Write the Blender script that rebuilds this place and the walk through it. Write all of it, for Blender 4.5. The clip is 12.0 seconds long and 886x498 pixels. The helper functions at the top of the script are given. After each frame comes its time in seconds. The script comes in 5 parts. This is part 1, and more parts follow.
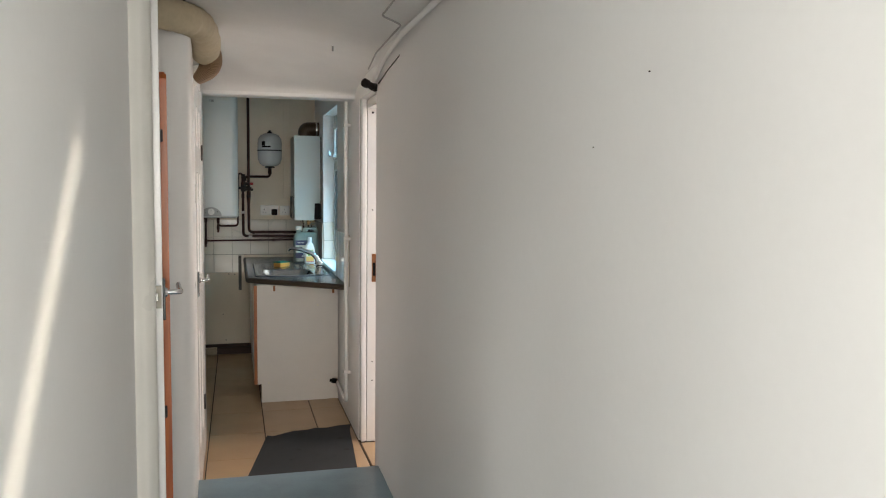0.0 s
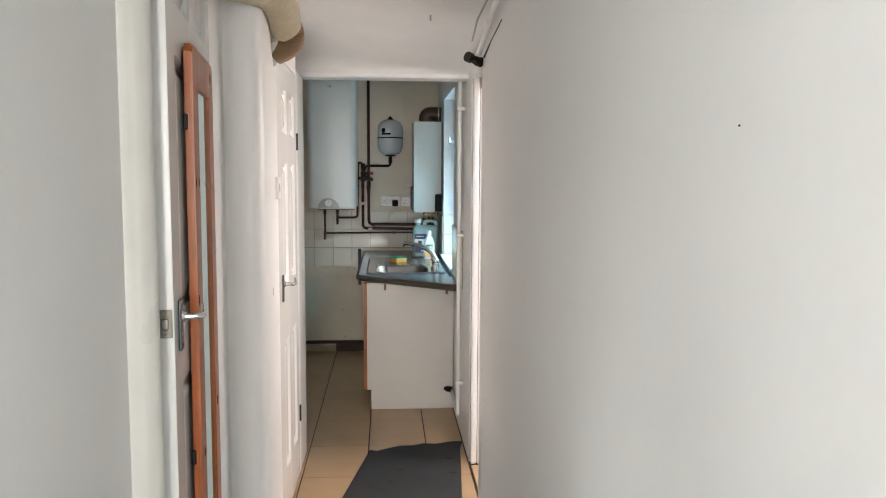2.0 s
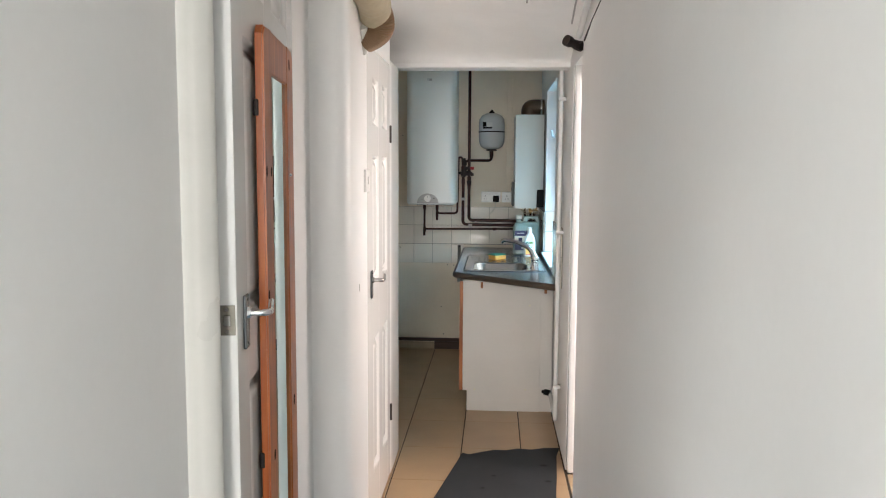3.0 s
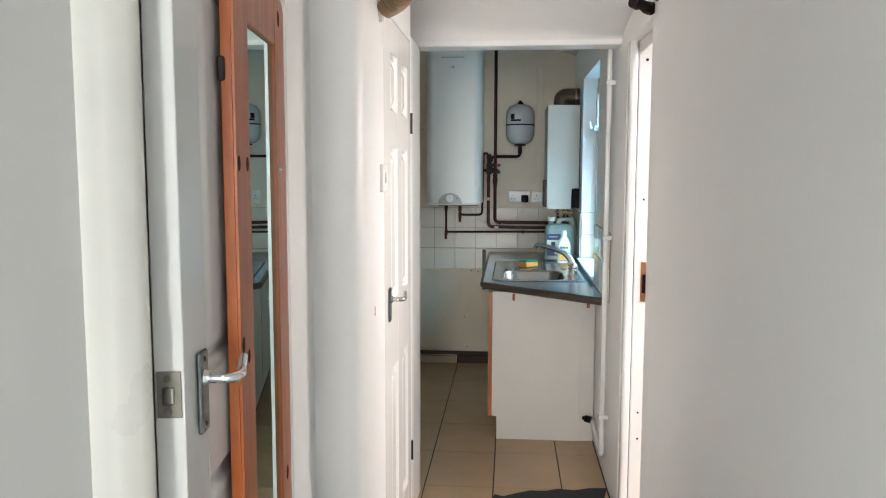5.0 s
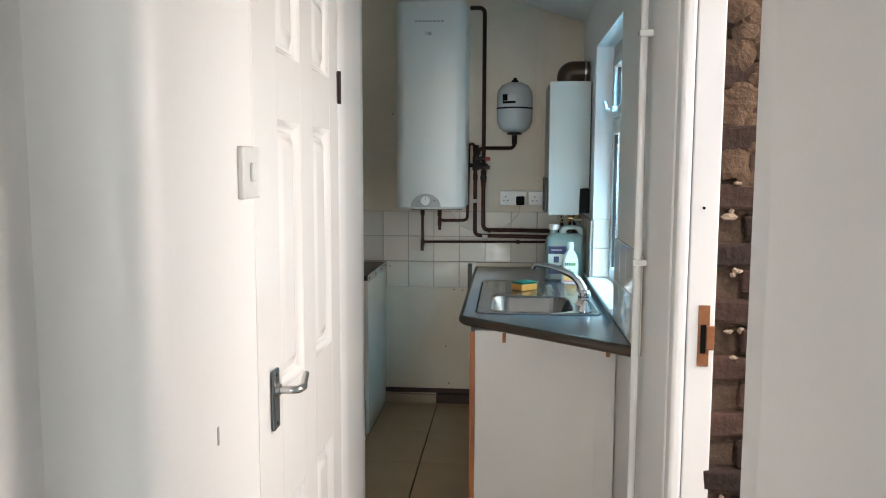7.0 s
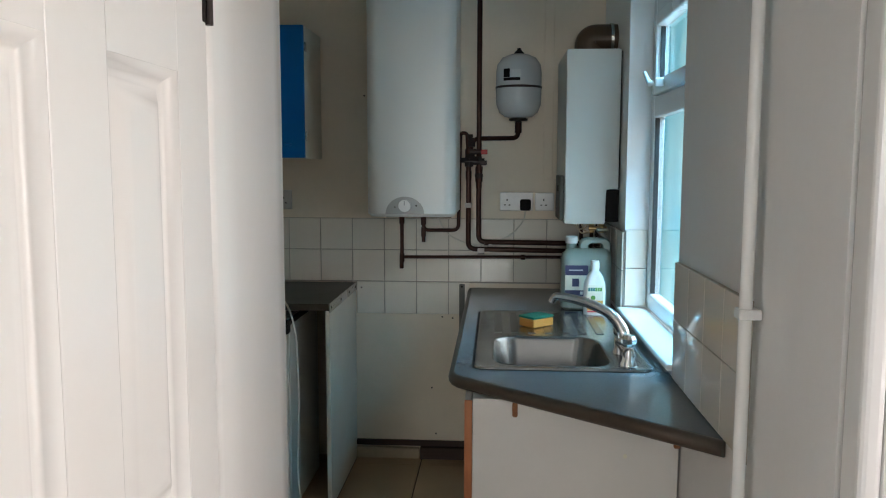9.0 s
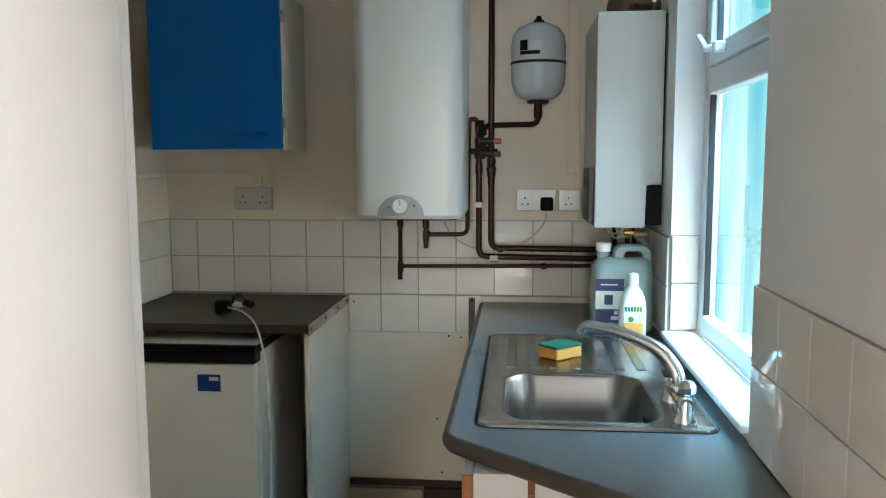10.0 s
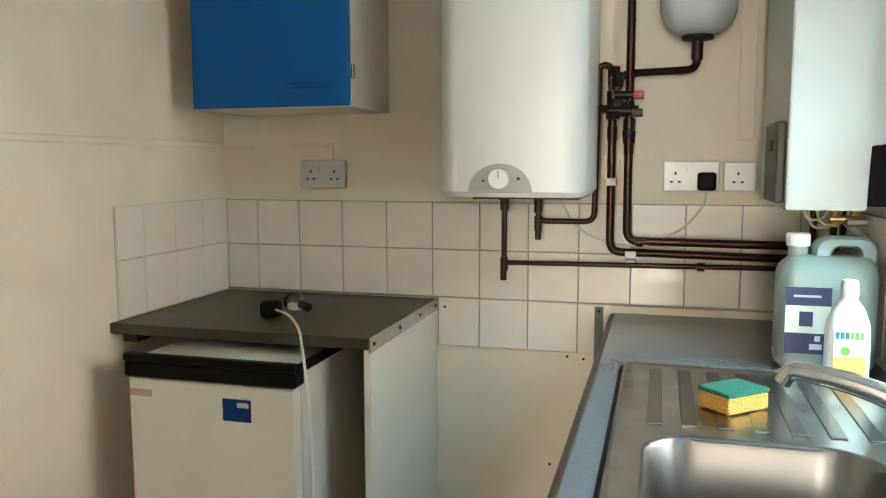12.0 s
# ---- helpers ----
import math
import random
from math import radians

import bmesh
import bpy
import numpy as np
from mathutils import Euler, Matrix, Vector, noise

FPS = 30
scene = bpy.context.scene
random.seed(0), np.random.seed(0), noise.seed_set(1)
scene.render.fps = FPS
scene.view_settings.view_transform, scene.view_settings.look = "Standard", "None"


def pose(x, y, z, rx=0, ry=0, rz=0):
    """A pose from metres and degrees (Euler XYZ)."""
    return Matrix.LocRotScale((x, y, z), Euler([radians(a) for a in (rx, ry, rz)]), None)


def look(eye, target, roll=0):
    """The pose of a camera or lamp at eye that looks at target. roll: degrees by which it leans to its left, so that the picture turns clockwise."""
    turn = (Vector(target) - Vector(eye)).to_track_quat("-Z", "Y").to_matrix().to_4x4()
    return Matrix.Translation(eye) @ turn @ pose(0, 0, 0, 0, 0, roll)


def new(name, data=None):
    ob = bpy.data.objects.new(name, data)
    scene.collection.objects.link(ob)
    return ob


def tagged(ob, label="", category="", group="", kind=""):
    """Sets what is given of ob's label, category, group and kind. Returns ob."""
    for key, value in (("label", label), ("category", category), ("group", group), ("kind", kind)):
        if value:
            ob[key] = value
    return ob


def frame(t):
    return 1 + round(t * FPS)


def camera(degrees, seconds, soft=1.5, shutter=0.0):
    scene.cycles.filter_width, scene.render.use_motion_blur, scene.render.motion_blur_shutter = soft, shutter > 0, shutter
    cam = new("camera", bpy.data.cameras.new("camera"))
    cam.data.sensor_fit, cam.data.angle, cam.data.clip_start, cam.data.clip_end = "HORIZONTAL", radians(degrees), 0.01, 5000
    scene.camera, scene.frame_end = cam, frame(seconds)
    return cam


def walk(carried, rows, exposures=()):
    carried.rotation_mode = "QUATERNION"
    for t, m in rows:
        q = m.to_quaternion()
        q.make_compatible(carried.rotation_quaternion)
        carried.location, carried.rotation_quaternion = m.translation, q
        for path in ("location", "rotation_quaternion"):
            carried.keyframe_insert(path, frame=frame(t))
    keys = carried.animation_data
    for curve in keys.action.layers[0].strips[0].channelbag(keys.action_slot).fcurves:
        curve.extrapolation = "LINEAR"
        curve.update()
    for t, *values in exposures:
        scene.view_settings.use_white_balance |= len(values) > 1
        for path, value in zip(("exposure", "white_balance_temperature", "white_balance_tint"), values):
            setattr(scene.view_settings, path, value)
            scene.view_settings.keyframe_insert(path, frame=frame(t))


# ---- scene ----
cam = camera(59.0, 12.0, soft=1.1)
PATH = [
    (0, (0.534, 2.289, 1.469), (1.045, 4.217, 1.313), 0.6),
    (0.5, (0.589, 2.448, 1.474), (1.101, 4.373, 1.301), 0.6),
    (1, (0.695, 2.594, 1.479), (1.142, 4.536, 1.299), 0.5),
    (1.5, (0.773, 2.714, 1.491), (1.054, 4.686, 1.304), 0.3),
    (2, (0.791, 2.792, 1.494), (0.934, 4.778, 1.3), 0.3),
    (2.5, (0.837, 2.885, 1.485), (0.837, 4.875, 1.282), 0.3),
    (3, (0.852, 2.949, 1.475), (0.721, 4.935, 1.273), 0.3),
    (3.2, (0.846, 2.972, 1.466), (0.684, 4.956, 1.267), 0.2),
    (4.8, (0.753, 3.39, 1.476), (0.583, 5.372, 1.268), 0.1),
    (5, (0.755, 3.507, 1.462), (0.585, 5.49, 1.257), 0.1),
    (5.5, (0.737, 3.844, 1.452), (0.569, 5.826, 1.247), 0.2),
    (6, (0.784, 4.193, 1.432), (0.618, 6.176, 1.229), 0.3),
    (6.5, (0.802, 4.461, 1.427), (0.638, 6.443, 1.22), 0.3),
    (7, (0.786, 4.645, 1.444), (0.623, 6.627, 1.233), 0.2),
    (8.8, (0.731, 5.51, 1.404), (0.603, 7.495, 1.199), 0.3),
    (9, (0.725, 5.617, 1.422), (0.59, 7.601, 1.211), 0.1),
    (9.5, (0.73, 5.909, 1.411), (0.592, 7.892, 1.194), 0.0),
    (10, (0.751, 6.19, 1.404), (0.559, 8.169, 1.185), -0.2),
    (10.5, (0.742, 6.428, 1.324), (0.474, 8.397, 1.097), -0.4),
    (11, (0.734, 6.665, 1.309), (0.396, 8.623, 1.083), -0.3),
    (11.5, (0.744, 6.856, 1.304), (0.316, 8.797, 1.084), -0.1),
    (12, (0.735, 6.932, 1.293), (0.203, 8.848, 1.077), -0.1),
]
EXPOSURES = [(0, 0.1, 7000, 10), (0.5, 0.2, 7000, 10), (1.5, 0.45, 6900, 10), (2.5, 0.7, 6700, 10), (3, 0.7, 6700, 10), (5.5, 0.85, 6500, 7), (7, 0.6, 6500, 7), (9, 0.2, 6500, 7), (9.5, 0.5, 6600, 8), (10, 0.85, 6800, 9), (10.5, 1.2, 7000, 10), (11.4, 1.1, 7800, 11), (12, 1.6, 8000, 11)]
walk(cam, [(t, look(eye, target, roll)) for t, eye, target, roll in PATH], EXPOSURES)

# ---- world, sun and lamps ----
SUN_FROM = Vector((0.14, -0.57, 0.8)).normalized()
world = bpy.data.worlds.new("sky")
scene.world = world
world.use_nodes = True
wn = world.node_tree.nodes
sky = wn.new("ShaderNodeTexSky")
sky.sky_type = "NISHITA"
sky.sun_disc = False
sky.sun_elevation = math.asin(SUN_FROM.z)
sky.sun_rotation = math.atan2(SUN_FROM.x, SUN_FROM.y)
world.node_tree.links.new(sky.outputs[0], wn["Background"].inputs[0])
wn["Background"].inputs[1].default_value = 0.12

sun_data = bpy.data.lights.new("sun", "SUN")
sun_data.energy, sun_data.angle, sun_data.color = 1.2, radians(12), (1.0, 0.86, 0.76)
sun = new("sun", sun_data)
sun.matrix_world = look((2, 2, 8), Vector((2, 2, 8)) - SUN_FROM)


def window_light(name, eye, target, width, height, watts, colour):
    data = bpy.data.lights.new(name, "AREA")
    data.shape, data.size, data.size_y, data.energy, data.color = "RECTANGLE", width, height, watts, colour
    ob = new(name, data)
    ob.matrix_world = look(eye, target)
    return ob


# daylight from an assumed, unseen front door behind the walker, and through the kitchen window and the yard door
window_light("front_window_light", (0.72, -2.2, 1.5), (0.72, 6.0, 1.3), 0.85, 1.5, 44, (1.0, 0.985, 0.96))
# fill lamp added in an unseen side opening, to brighten the hall walls
window_light("hall_fill_light", (0.17, 1.15, 1.5), (1.165, 2.6, 1.35), 1.3, 1.6, 54, (0.97, 0.99, 1.0))
window_light("kitchen_sky_light", (1.78, 8.12, 2.75), (0.95, 7.75, 0.85), 1.1, 0.6, 125, (0.22, 0.64, 1.0))
window_light("kitchen_window_light", (2.3, 8.35, 1.6), (-0.7, 8.3, 1.15), 1.6, 1.2, 17, (1.0, 0.97, 0.93))
window_light("yard_door_light", (2.3, 6.55, 1.7), (0.4, 5.7, 1.1), 1.3, 1.5, 41, (1.0, 0.88, 0.83))

# thin blade of sunlight that slips past the front door and lies aslant on the hall's left wall
blade_data = bpy.data.lights.new("sun_blade", "AREA")
blade_data.shape, blade_data.size, blade_data.size_y = "RECTANGLE", 0.012, 1.05
blade_data.energy, blade_data.spread, blade_data.color = 0.16, radians(1.4), (1.0, 0.93, 0.80)
blade = new("sun_blade", blade_data)
beam = Vector((-0.36, 0.93, -0.05)).normalized()
slant = Vector((0.0, 0.73, 0.68))
long_side = (slant - beam * slant.dot(beam)).normalized()
short_side = long_side.cross(-beam)
foot = Vector((0.29, 3.43, 1.31)) - beam * 2.2
blade.matrix_world = Matrix(((short_side.x, long_side.x, -beam.x, foot.x), (short_side.y, long_side.y, -beam.y, foot.y), (short_side.z, long_side.z, -beam.z, foot.z), (0, 0, 0, 1)))

# ---- materials ----
def material(name, colour, rough=0.6, metal=0.0, grain=0.06, grain_size=60.0, stain=0.06, stain_size=3.0, bump=0.05, bump_size=90.0, per_piece=0.0,
             stain_colour=None, spec=0.5, coat=0.0):
    """A procedural surface: base colour, fine grain, large stains, relief."""
    m = bpy.data.materials.new(name)
    m.use_nodes = True
    nt = m.node_tree
    n, link = nt.nodes, nt.links.new
    p = n["Principled BSDF"]
    p.inputs["Metallic"].default_value = metal
    p.inputs["Specular IOR Level"].default_value = spec
    p.inputs["Coat Weight"].default_value = coat
    tc = n.new("ShaderNodeTexCoord")
    src = tc.outputs["Object"]
    big, fine = n.new("ShaderNodeTexNoise"), n.new("ShaderNodeTexNoise")
    for node, size, detail in ((big, stain_size, 5), (fine, grain_size, 3)):
        node.inputs["Scale"].default_value, node.inputs["Detail"].default_value = size, detail
        link(src, node.inputs["Vector"])
    dark = stain_colour or tuple(c * 0.7 for c in colour)
    ramp = n.new("ShaderNodeMapRange")
    ramp.inputs["From Min"].default_value, ramp.inputs["From Max"].default_value = 0.42, 0.75
    ramp.inputs["To Max"].default_value = stain * 5
    link(big.outputs["Fac"], ramp.inputs["Value"])
    mix = n.new("ShaderNodeMix")
    mix.data_type = "RGBA"
    mix.inputs["A"].default_value, mix.inputs["B"].default_value = (*colour, 1), (*dark, 1)
    link(ramp.outputs["Result"], mix.inputs["Factor"])
    hsv = n.new("ShaderNodeHueSaturation")
    value = n.new("ShaderNodeMapRange")
    value.inputs["To Min"].default_value, value.inputs["To Max"].default_value = 1 - grain, 1 + grain
    link(fine.outputs["Fac"], value.inputs["Value"])
    out = value.outputs["Result"]
    if per_piece:
        info = n.new("ShaderNodeObjectInfo")
        span = n.new("ShaderNodeMapRange")
        span.inputs["To Min"].default_value, span.inputs["To Max"].default_value = 1 - per_piece, 1 + per_piece
        link(info.outputs["Random"], span.inputs["Value"])
        mul = n.new("ShaderNodeMath")
        mul.operation = "MULTIPLY"
        link(out, mul.inputs[0])
        link(span.outputs["Result"], mul.inputs[1])
        out = mul.outputs[0]
    link(out, hsv.inputs["Value"])
    link(mix.outputs["Result"], hsv.inputs["Color"])
    link(hsv.outputs["Color"], p.inputs["Base Color"])
    rr = n.new("ShaderNodeMapRange")
    rr.inputs["To Min"].default_value, rr.inputs["To Max"].default_value = max(rough - min(0.08, stain * 2), 0.02), min(rough + min(0.1, stain * 2.5), 1)
    link(big.outputs["Fac"], rr.inputs["Value"])
    link(rr.outputs["Result"], p.inputs["Roughness"])
    if bump:
        relief = n.new("ShaderNodeTexNoise")
        relief.inputs["Scale"].default_value, relief.inputs["Detail"].default_value = bump_size, 4
        link(src, relief.inputs["Vector"])
        b = n.new("ShaderNodeBump")
        b.inputs["Strength"].default_value, b.inputs["Distance"].default_value = bump, 0.01
        link(relief.outputs["Fac"], b.inputs["Height"])
        link(b.outputs["Normal"], p.inputs["Normal"])
    return m


def wood_material(name, light, dark, rough=0.4):
    """Varnished pine: stretched grain along z, with darker streaks."""
    m = bpy.data.materials.new(name)
    m.use_nodes = True
    nt = m.node_tree
    n, link = nt.nodes, nt.links.new
    p = n["Principled BSDF"]
    tc, mp = n.new("ShaderNodeTexCoord"), n.new("ShaderNodeMapping")
    mp.inputs["Scale"].default_value = (34, 34, 2.2)
    link(tc.outputs["Object"], mp.inputs["Vector"])
    noise_node = n.new("ShaderNodeTexNoise")
    noise_node.inputs["Scale"].default_value, noise_node.inputs["Detail"].default_value, noise_node.inputs["Distortion"].default_value = 1.6, 6, 0.6
    link(mp.outputs[0], noise_node.inputs["Vector"])
    ramp = n.new("ShaderNodeValToRGB")
    ramp.color_ramp.elements[0].position, ramp.color_ramp.elements[0].color = 0.3, (*dark, 1)
    ramp.color_ramp.elements[1].position, ramp.color_ramp.elements[1].color = 0.65, (*light, 1)
    link(noise_node.outputs["Fac"], ramp.inputs["Fac"])
    link(ramp.outputs["Color"], p.inputs["Base Color"])
    p.inputs["Roughness"].default_value = rough
    b = n.new("ShaderNodeBump")
    b.inputs["Strength"].default_value, b.inputs["Distance"].default_value = 0.08, 0.004
    link(noise_node.outputs["Fac"], b.inputs["Height"])
    link(b.outputs["Normal"], p.inputs["Normal"])
    return m


def glass_material(name, colour=(1, 1, 1), rough=0.0, ior=1.45):
    m = bpy.data.materials.new(name)
    m.use_nodes = True
    p = m.node_tree.nodes["Principled BSDF"]
    p.inputs["Base Color"].default_value = (*colour, 1)
    p.inputs["Transmission Weight"].default_value, p.inputs["Roughness"].default_value, p.inputs["IOR"].default_value = 1, rough, ior
    return m


WHITE_WALL = material("white_wall_paint", (0.84, 0.83, 0.815), 0.42, grain=0.015, stain=0.03, stain_size=1.6, bump=0.12, bump_size=7, stain_colour=(0.7, 0.69, 0.67))
CREAM_WALL = material("cream_kitchen_paint", (0.84, 0.735, 0.60), 0.6, grain=0.02, stain=0.10, stain_size=2.2, bump=0.12, bump_size=14, stain_colour=(0.6, 0.5, 0.38))
CEILING = material("ceiling_paint", (0.83, 0.82, 0.80), 0.7, grain=0.02, stain=0.06, stain_size=2.0, bump=0.2, bump_size=12)
GLOSS_WHITE = material("gloss_white_paint", (0.83, 0.82, 0.80), 0.2, grain=0.01, stain=0.012, stain_size=2, bump=0.015, bump_size=30)
OLD_GLOSS = material("old_cream_gloss", (0.74, 0.72, 0.67), 0.3, grain=0.02, stain=0.05, stain_size=5, bump=0.08, bump_size=22)
TILE = material("white_glazed_tile", (0.80, 0.745, 0.66), 0.06, grain=0.01, stain=0.01, bump=0.012, bump_size=8, per_piece=0.03)
GROUT = material("grey_grout", (0.40, 0.36, 0.31), 0.9, grain=0.1, stain=0.08)
FLOOR_TILE = material("beige_floor_tile", (0.45, 0.30, 0.17), 0.3, grain=0.05, grain_size=140, stain=0.07, stain_size=5, bump=0.03, per_piece=0.035, stain_colour=(0.34, 0.24, 0.15))
GROUT_PALE = material("pale_grout", (0.62, 0.59, 0.52), 0.9)
ZINC = material("dull_zinc", (0.11, 0.11, 0.098), 0.5, 0.5, stain=0.1, stain_size=20)
FLOOR_GROUT = material("dark_floor_grout", (0.07, 0.05, 0.035), 0.9)
LINO = material("grey_lino", (0.19, 0.27, 0.32), 0.3, grain=0.12, grain_size=120, stain=0.08, stain_size=9, bump=0.04)
MAT = material("dark_mat", (0.022, 0.025, 0.028), 0.75, grain=0.2, grain_size=200, stain=0.1, bump=0.25, bump_size=300)
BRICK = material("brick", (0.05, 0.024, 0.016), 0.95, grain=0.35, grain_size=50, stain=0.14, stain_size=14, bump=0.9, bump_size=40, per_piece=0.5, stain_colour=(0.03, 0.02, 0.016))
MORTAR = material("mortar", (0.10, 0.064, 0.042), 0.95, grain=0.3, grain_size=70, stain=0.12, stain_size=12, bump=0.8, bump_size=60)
MORTAR_PALE = material("pale_mortar_crumbs", (0.36, 0.27, 0.20), 0.95, grain=0.3, grain_size=90, stain=0.12, stain_size=40, bump=0.6, bump_size=90)
PEACH_BOUNCE = material("peach_bounce_render", (0.58, 0.38, 0.28), 0.95, grain=0.2, stain=0.12, stain_size=5, bump=0.5, bump_size=40)
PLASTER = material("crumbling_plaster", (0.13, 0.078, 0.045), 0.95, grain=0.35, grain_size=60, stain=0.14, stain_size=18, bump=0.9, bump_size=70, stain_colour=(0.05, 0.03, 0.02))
PINE = wood_material("varnished_pine", (0.52, 0.14, 0.03), (0.33, 0.065, 0.011), 0.34)
KNOT = material("pine_knot", (0.06, 0.013, 0.004), 0.75, spec=0.1)
ORANGE_EDGE = wood_material("orange_wood_edge", (0.48, 0.17, 0.06), (0.32, 0.1, 0.035))
CHROME = material("chrome", (0.82, 0.82, 0.83), 0.08, 1.0, grain=0.01, stain=0.02, bump=0)
DULL_CHROME = material("worn_chrome", (0.5, 0.49, 0.47), 0.24, 1.0, grain=0.04, stain=0.06, bump=0)
DARK_CHROME = material("dark_chrome", (0.20, 0.215, 0.225), 0.22, 1.0, grain=0.05, stain=0.06, stain_size=30, bump=0)
BRASS = material("tarnished_brass", (0.27, 0.25, 0.21), 0.5, 0.6, grain=0.1, stain=0.16, stain_size=60, bump=0.1)
BRASS_BRIGHT = material("brass", (0.50, 0.33, 0.15), 0.3, 0.9, grain=0.08, stain=0.08, stain_size=40, bump=0.02)
RUST = material("rusty_brass", (0.34, 0.15, 0.07), 0.6, 0.7, grain=0.2, stain=0.16, stain_size=60, bump=0.2)
STEEL = material("brushed_steel", (0.28, 0.275, 0.27), 0.26, 1.0, grain=0.12, grain_size=200, stain=0.012, stain_size=5, bump=0.012, bump_size=260)
STEEL_RIM = material("limescaled_steel", (0.40, 0.40, 0.40), 0.22, 1.0, grain=0.12, grain_size=120, stain=0.16, stain_size=14, bump=0.02, bump_size=160, stain_colour=(0.62, 0.62, 0.60))
COPPER = material("dark_copper", (0.042, 0.016, 0.011), 0.32, 0.75, grain=0.12, stain=0.14, stain_size=16, bump=0.04, stain_colour=(0.04, 0.018, 0.014))
DARK_METAL = material("dark_metal", (0.03, 0.022, 0.02), 0.45, 0.6)
BLACK = material("black_plastic", (0.005, 0.004, 0.004), 0.5, spec=0.12)
RED = material("red_plastic", (0.4, 0.012, 0.01), 0.4)
ENAMEL = material("white_enamel", (0.66, 0.66, 0.63), 0.3, grain=0.008, stain=0.0, bump=0)
BOILER_WHITE = material("boiler_white", (0.50, 0.515, 0.48), 0.4, grain=0.01, stain=0.02, bump=0.01)
VESSEL = material("vessel_grey_white", (0.52, 0.53, 0.54), 0.25, grain=0.01, stain=0.03, bump=0)
GREY_PLASTIC = material("grey_plastic", (0.36, 0.35, 0.33), 0.35)
SWITCH = material("switch_plastic", (0.72, 0.71, 0.69), 0.3, grain=0.02, bump=0)
SOCKET = material("white_socket_plastic", (0.78, 0.76, 0.73), 0.25, grain=0.01, bump=0)
OLD_SOCKET = material("greyed_socket_plastic", (0.60, 0.55, 0.52), 0.35, grain=0.02, bump=0)
BLUE = material("blue_laminate", (0.0, 0.11, 0.34), 0.55, grain=0.02, stain=0.03, bump=0.02, spec=0.15)
LAMINATE = material("cream_laminate", (0.70, 0.66, 0.57), 0.4, grain=0.015, stain=0.06, stain_size=4, bump=0.02)
PANEL_WHITE = material("white_laminate", (0.76, 0.73, 0.69), 0.4, grain=0.015, stain=0.04, stain_size=4, bump=0.02)
WORKTOP = material("grey_brown_worktop", (0.118, 0.132, 0.142), 0.24, grain=0.16, grain_size=170, stain=0.02, stain_size=3, bump=0.015, spec=1.0)
WORKTOP_DARK = material("dark_brown_worktop", (0.046, 0.037, 0.025), 0.42, grain=0.16, grain_size=150, stain=0.03, stain_size=4, bump=0.02, spec=0.35)
WORKTOP_EDGE = material("worktop_edge", (0.07, 0.05, 0.036), 0.4, grain=0.1, grain_size=120)
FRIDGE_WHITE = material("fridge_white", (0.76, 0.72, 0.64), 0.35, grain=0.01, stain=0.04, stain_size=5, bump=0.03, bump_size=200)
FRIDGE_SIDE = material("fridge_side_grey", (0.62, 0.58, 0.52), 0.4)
STICKER = material("blue_sticker", (0.004, 0.04, 0.17), 0.5, bump=0, spec=0.15)
PALE_PRINT = material("pale_print", (0.55, 0.56, 0.55), 0.5, bump=0)
NAVY = material("navy_print", (0.03, 0.036, 0.10), 0.45, bump=0)
DUCT = material("duct_cream", (0.50, 0.42, 0.29), 0.6, grain=0.1, stain=0.1, stain_size=10, bump=0.15, bump_size=40)
DUCT_DARK = material("duct_brown", (0.23, 0.14, 0.075), 0.6, grain=0.15, stain=0.1)
FLUE = material("flue_brown", (0.085, 0.052, 0.03), 0.4, 0.3, grain=0.1, stain=0.1)
CORD = material("cream_cord", (0.70, 0.67, 0.6), 0.45, bump=0)
SPONGE = material("sponge_orange", (0.85, 0.40, 0.09), 0.95, grain=0.15, grain_size=200, bump=0.9, bump_size=260)
SCOURER = material("scourer_green", (0.015, 0.20, 0.13), 0.95, grain=0.4, grain_size=160, bump=1.0, bump_size=220)
JUG = material("aqua_plastic", (0.25, 0.33, 0.305), 0.25, grain=0.02, stain=0.05, bump=0.02, coat=0.3)
BOTTLE = material("white_bottle", (0.80, 0.80, 0.77), 0.28, grain=0.01, bump=0)
LABEL_CREAM = material("label_cream", (0.76, 0.73, 0.6), 0.5, bump=0)
LABEL_ORANGE = material("label_orange", (0.75, 0.42, 0.11), 0.5, bump=0)
LABEL_RED = material("label_red", (0.55, 0.05, 0.07), 0.5, bump=0)
TEAL = material("teal_print", (0.01, 0.16, 0.15), 0.5, bump=0)
GREEN = material("green_print", (0.10, 0.30, 0.05), 0.5, bump=0)
UPVC = material("white_upvc", (0.78, 0.79, 0.78), 0.25, grain=0.01, stain=0.03, bump=0)
GASKET = material("black_gasket", (0.015, 0.015, 0.015), 0.6, bump=0)
MIRROR = bpy.data.materials.new("mirror_silver")
MIRROR.use_nodes = True
silver = MIRROR.node_tree.nodes["Principled BSDF"]
silver.inputs["Base Color"].default_value = (0.45, 0.68, 0.70, 1)
silver.inputs["Metallic"].default_value, silver.inputs["Roughness"].default_value = 1.0, 0.0
PANE = glass_material("window_glass", (0.93, 1.0, 1.0))
BULB_GLASS = glass_material("bulb_glass")
SKIRT_PALE = material("pale_timber", (0.50, 0.40, 0.28), 0.7, stain=0.12, stain_size=8)
DARK_TIMBER = material("dark_timber", (0.055, 0.025, 0.016), 0.6, stain=0.1)
PAVING = material("yard_paving", (0.32, 0.29, 0.26), 0.9, grain=0.15, stain=0.12, stain_size=3, bump=0.3)


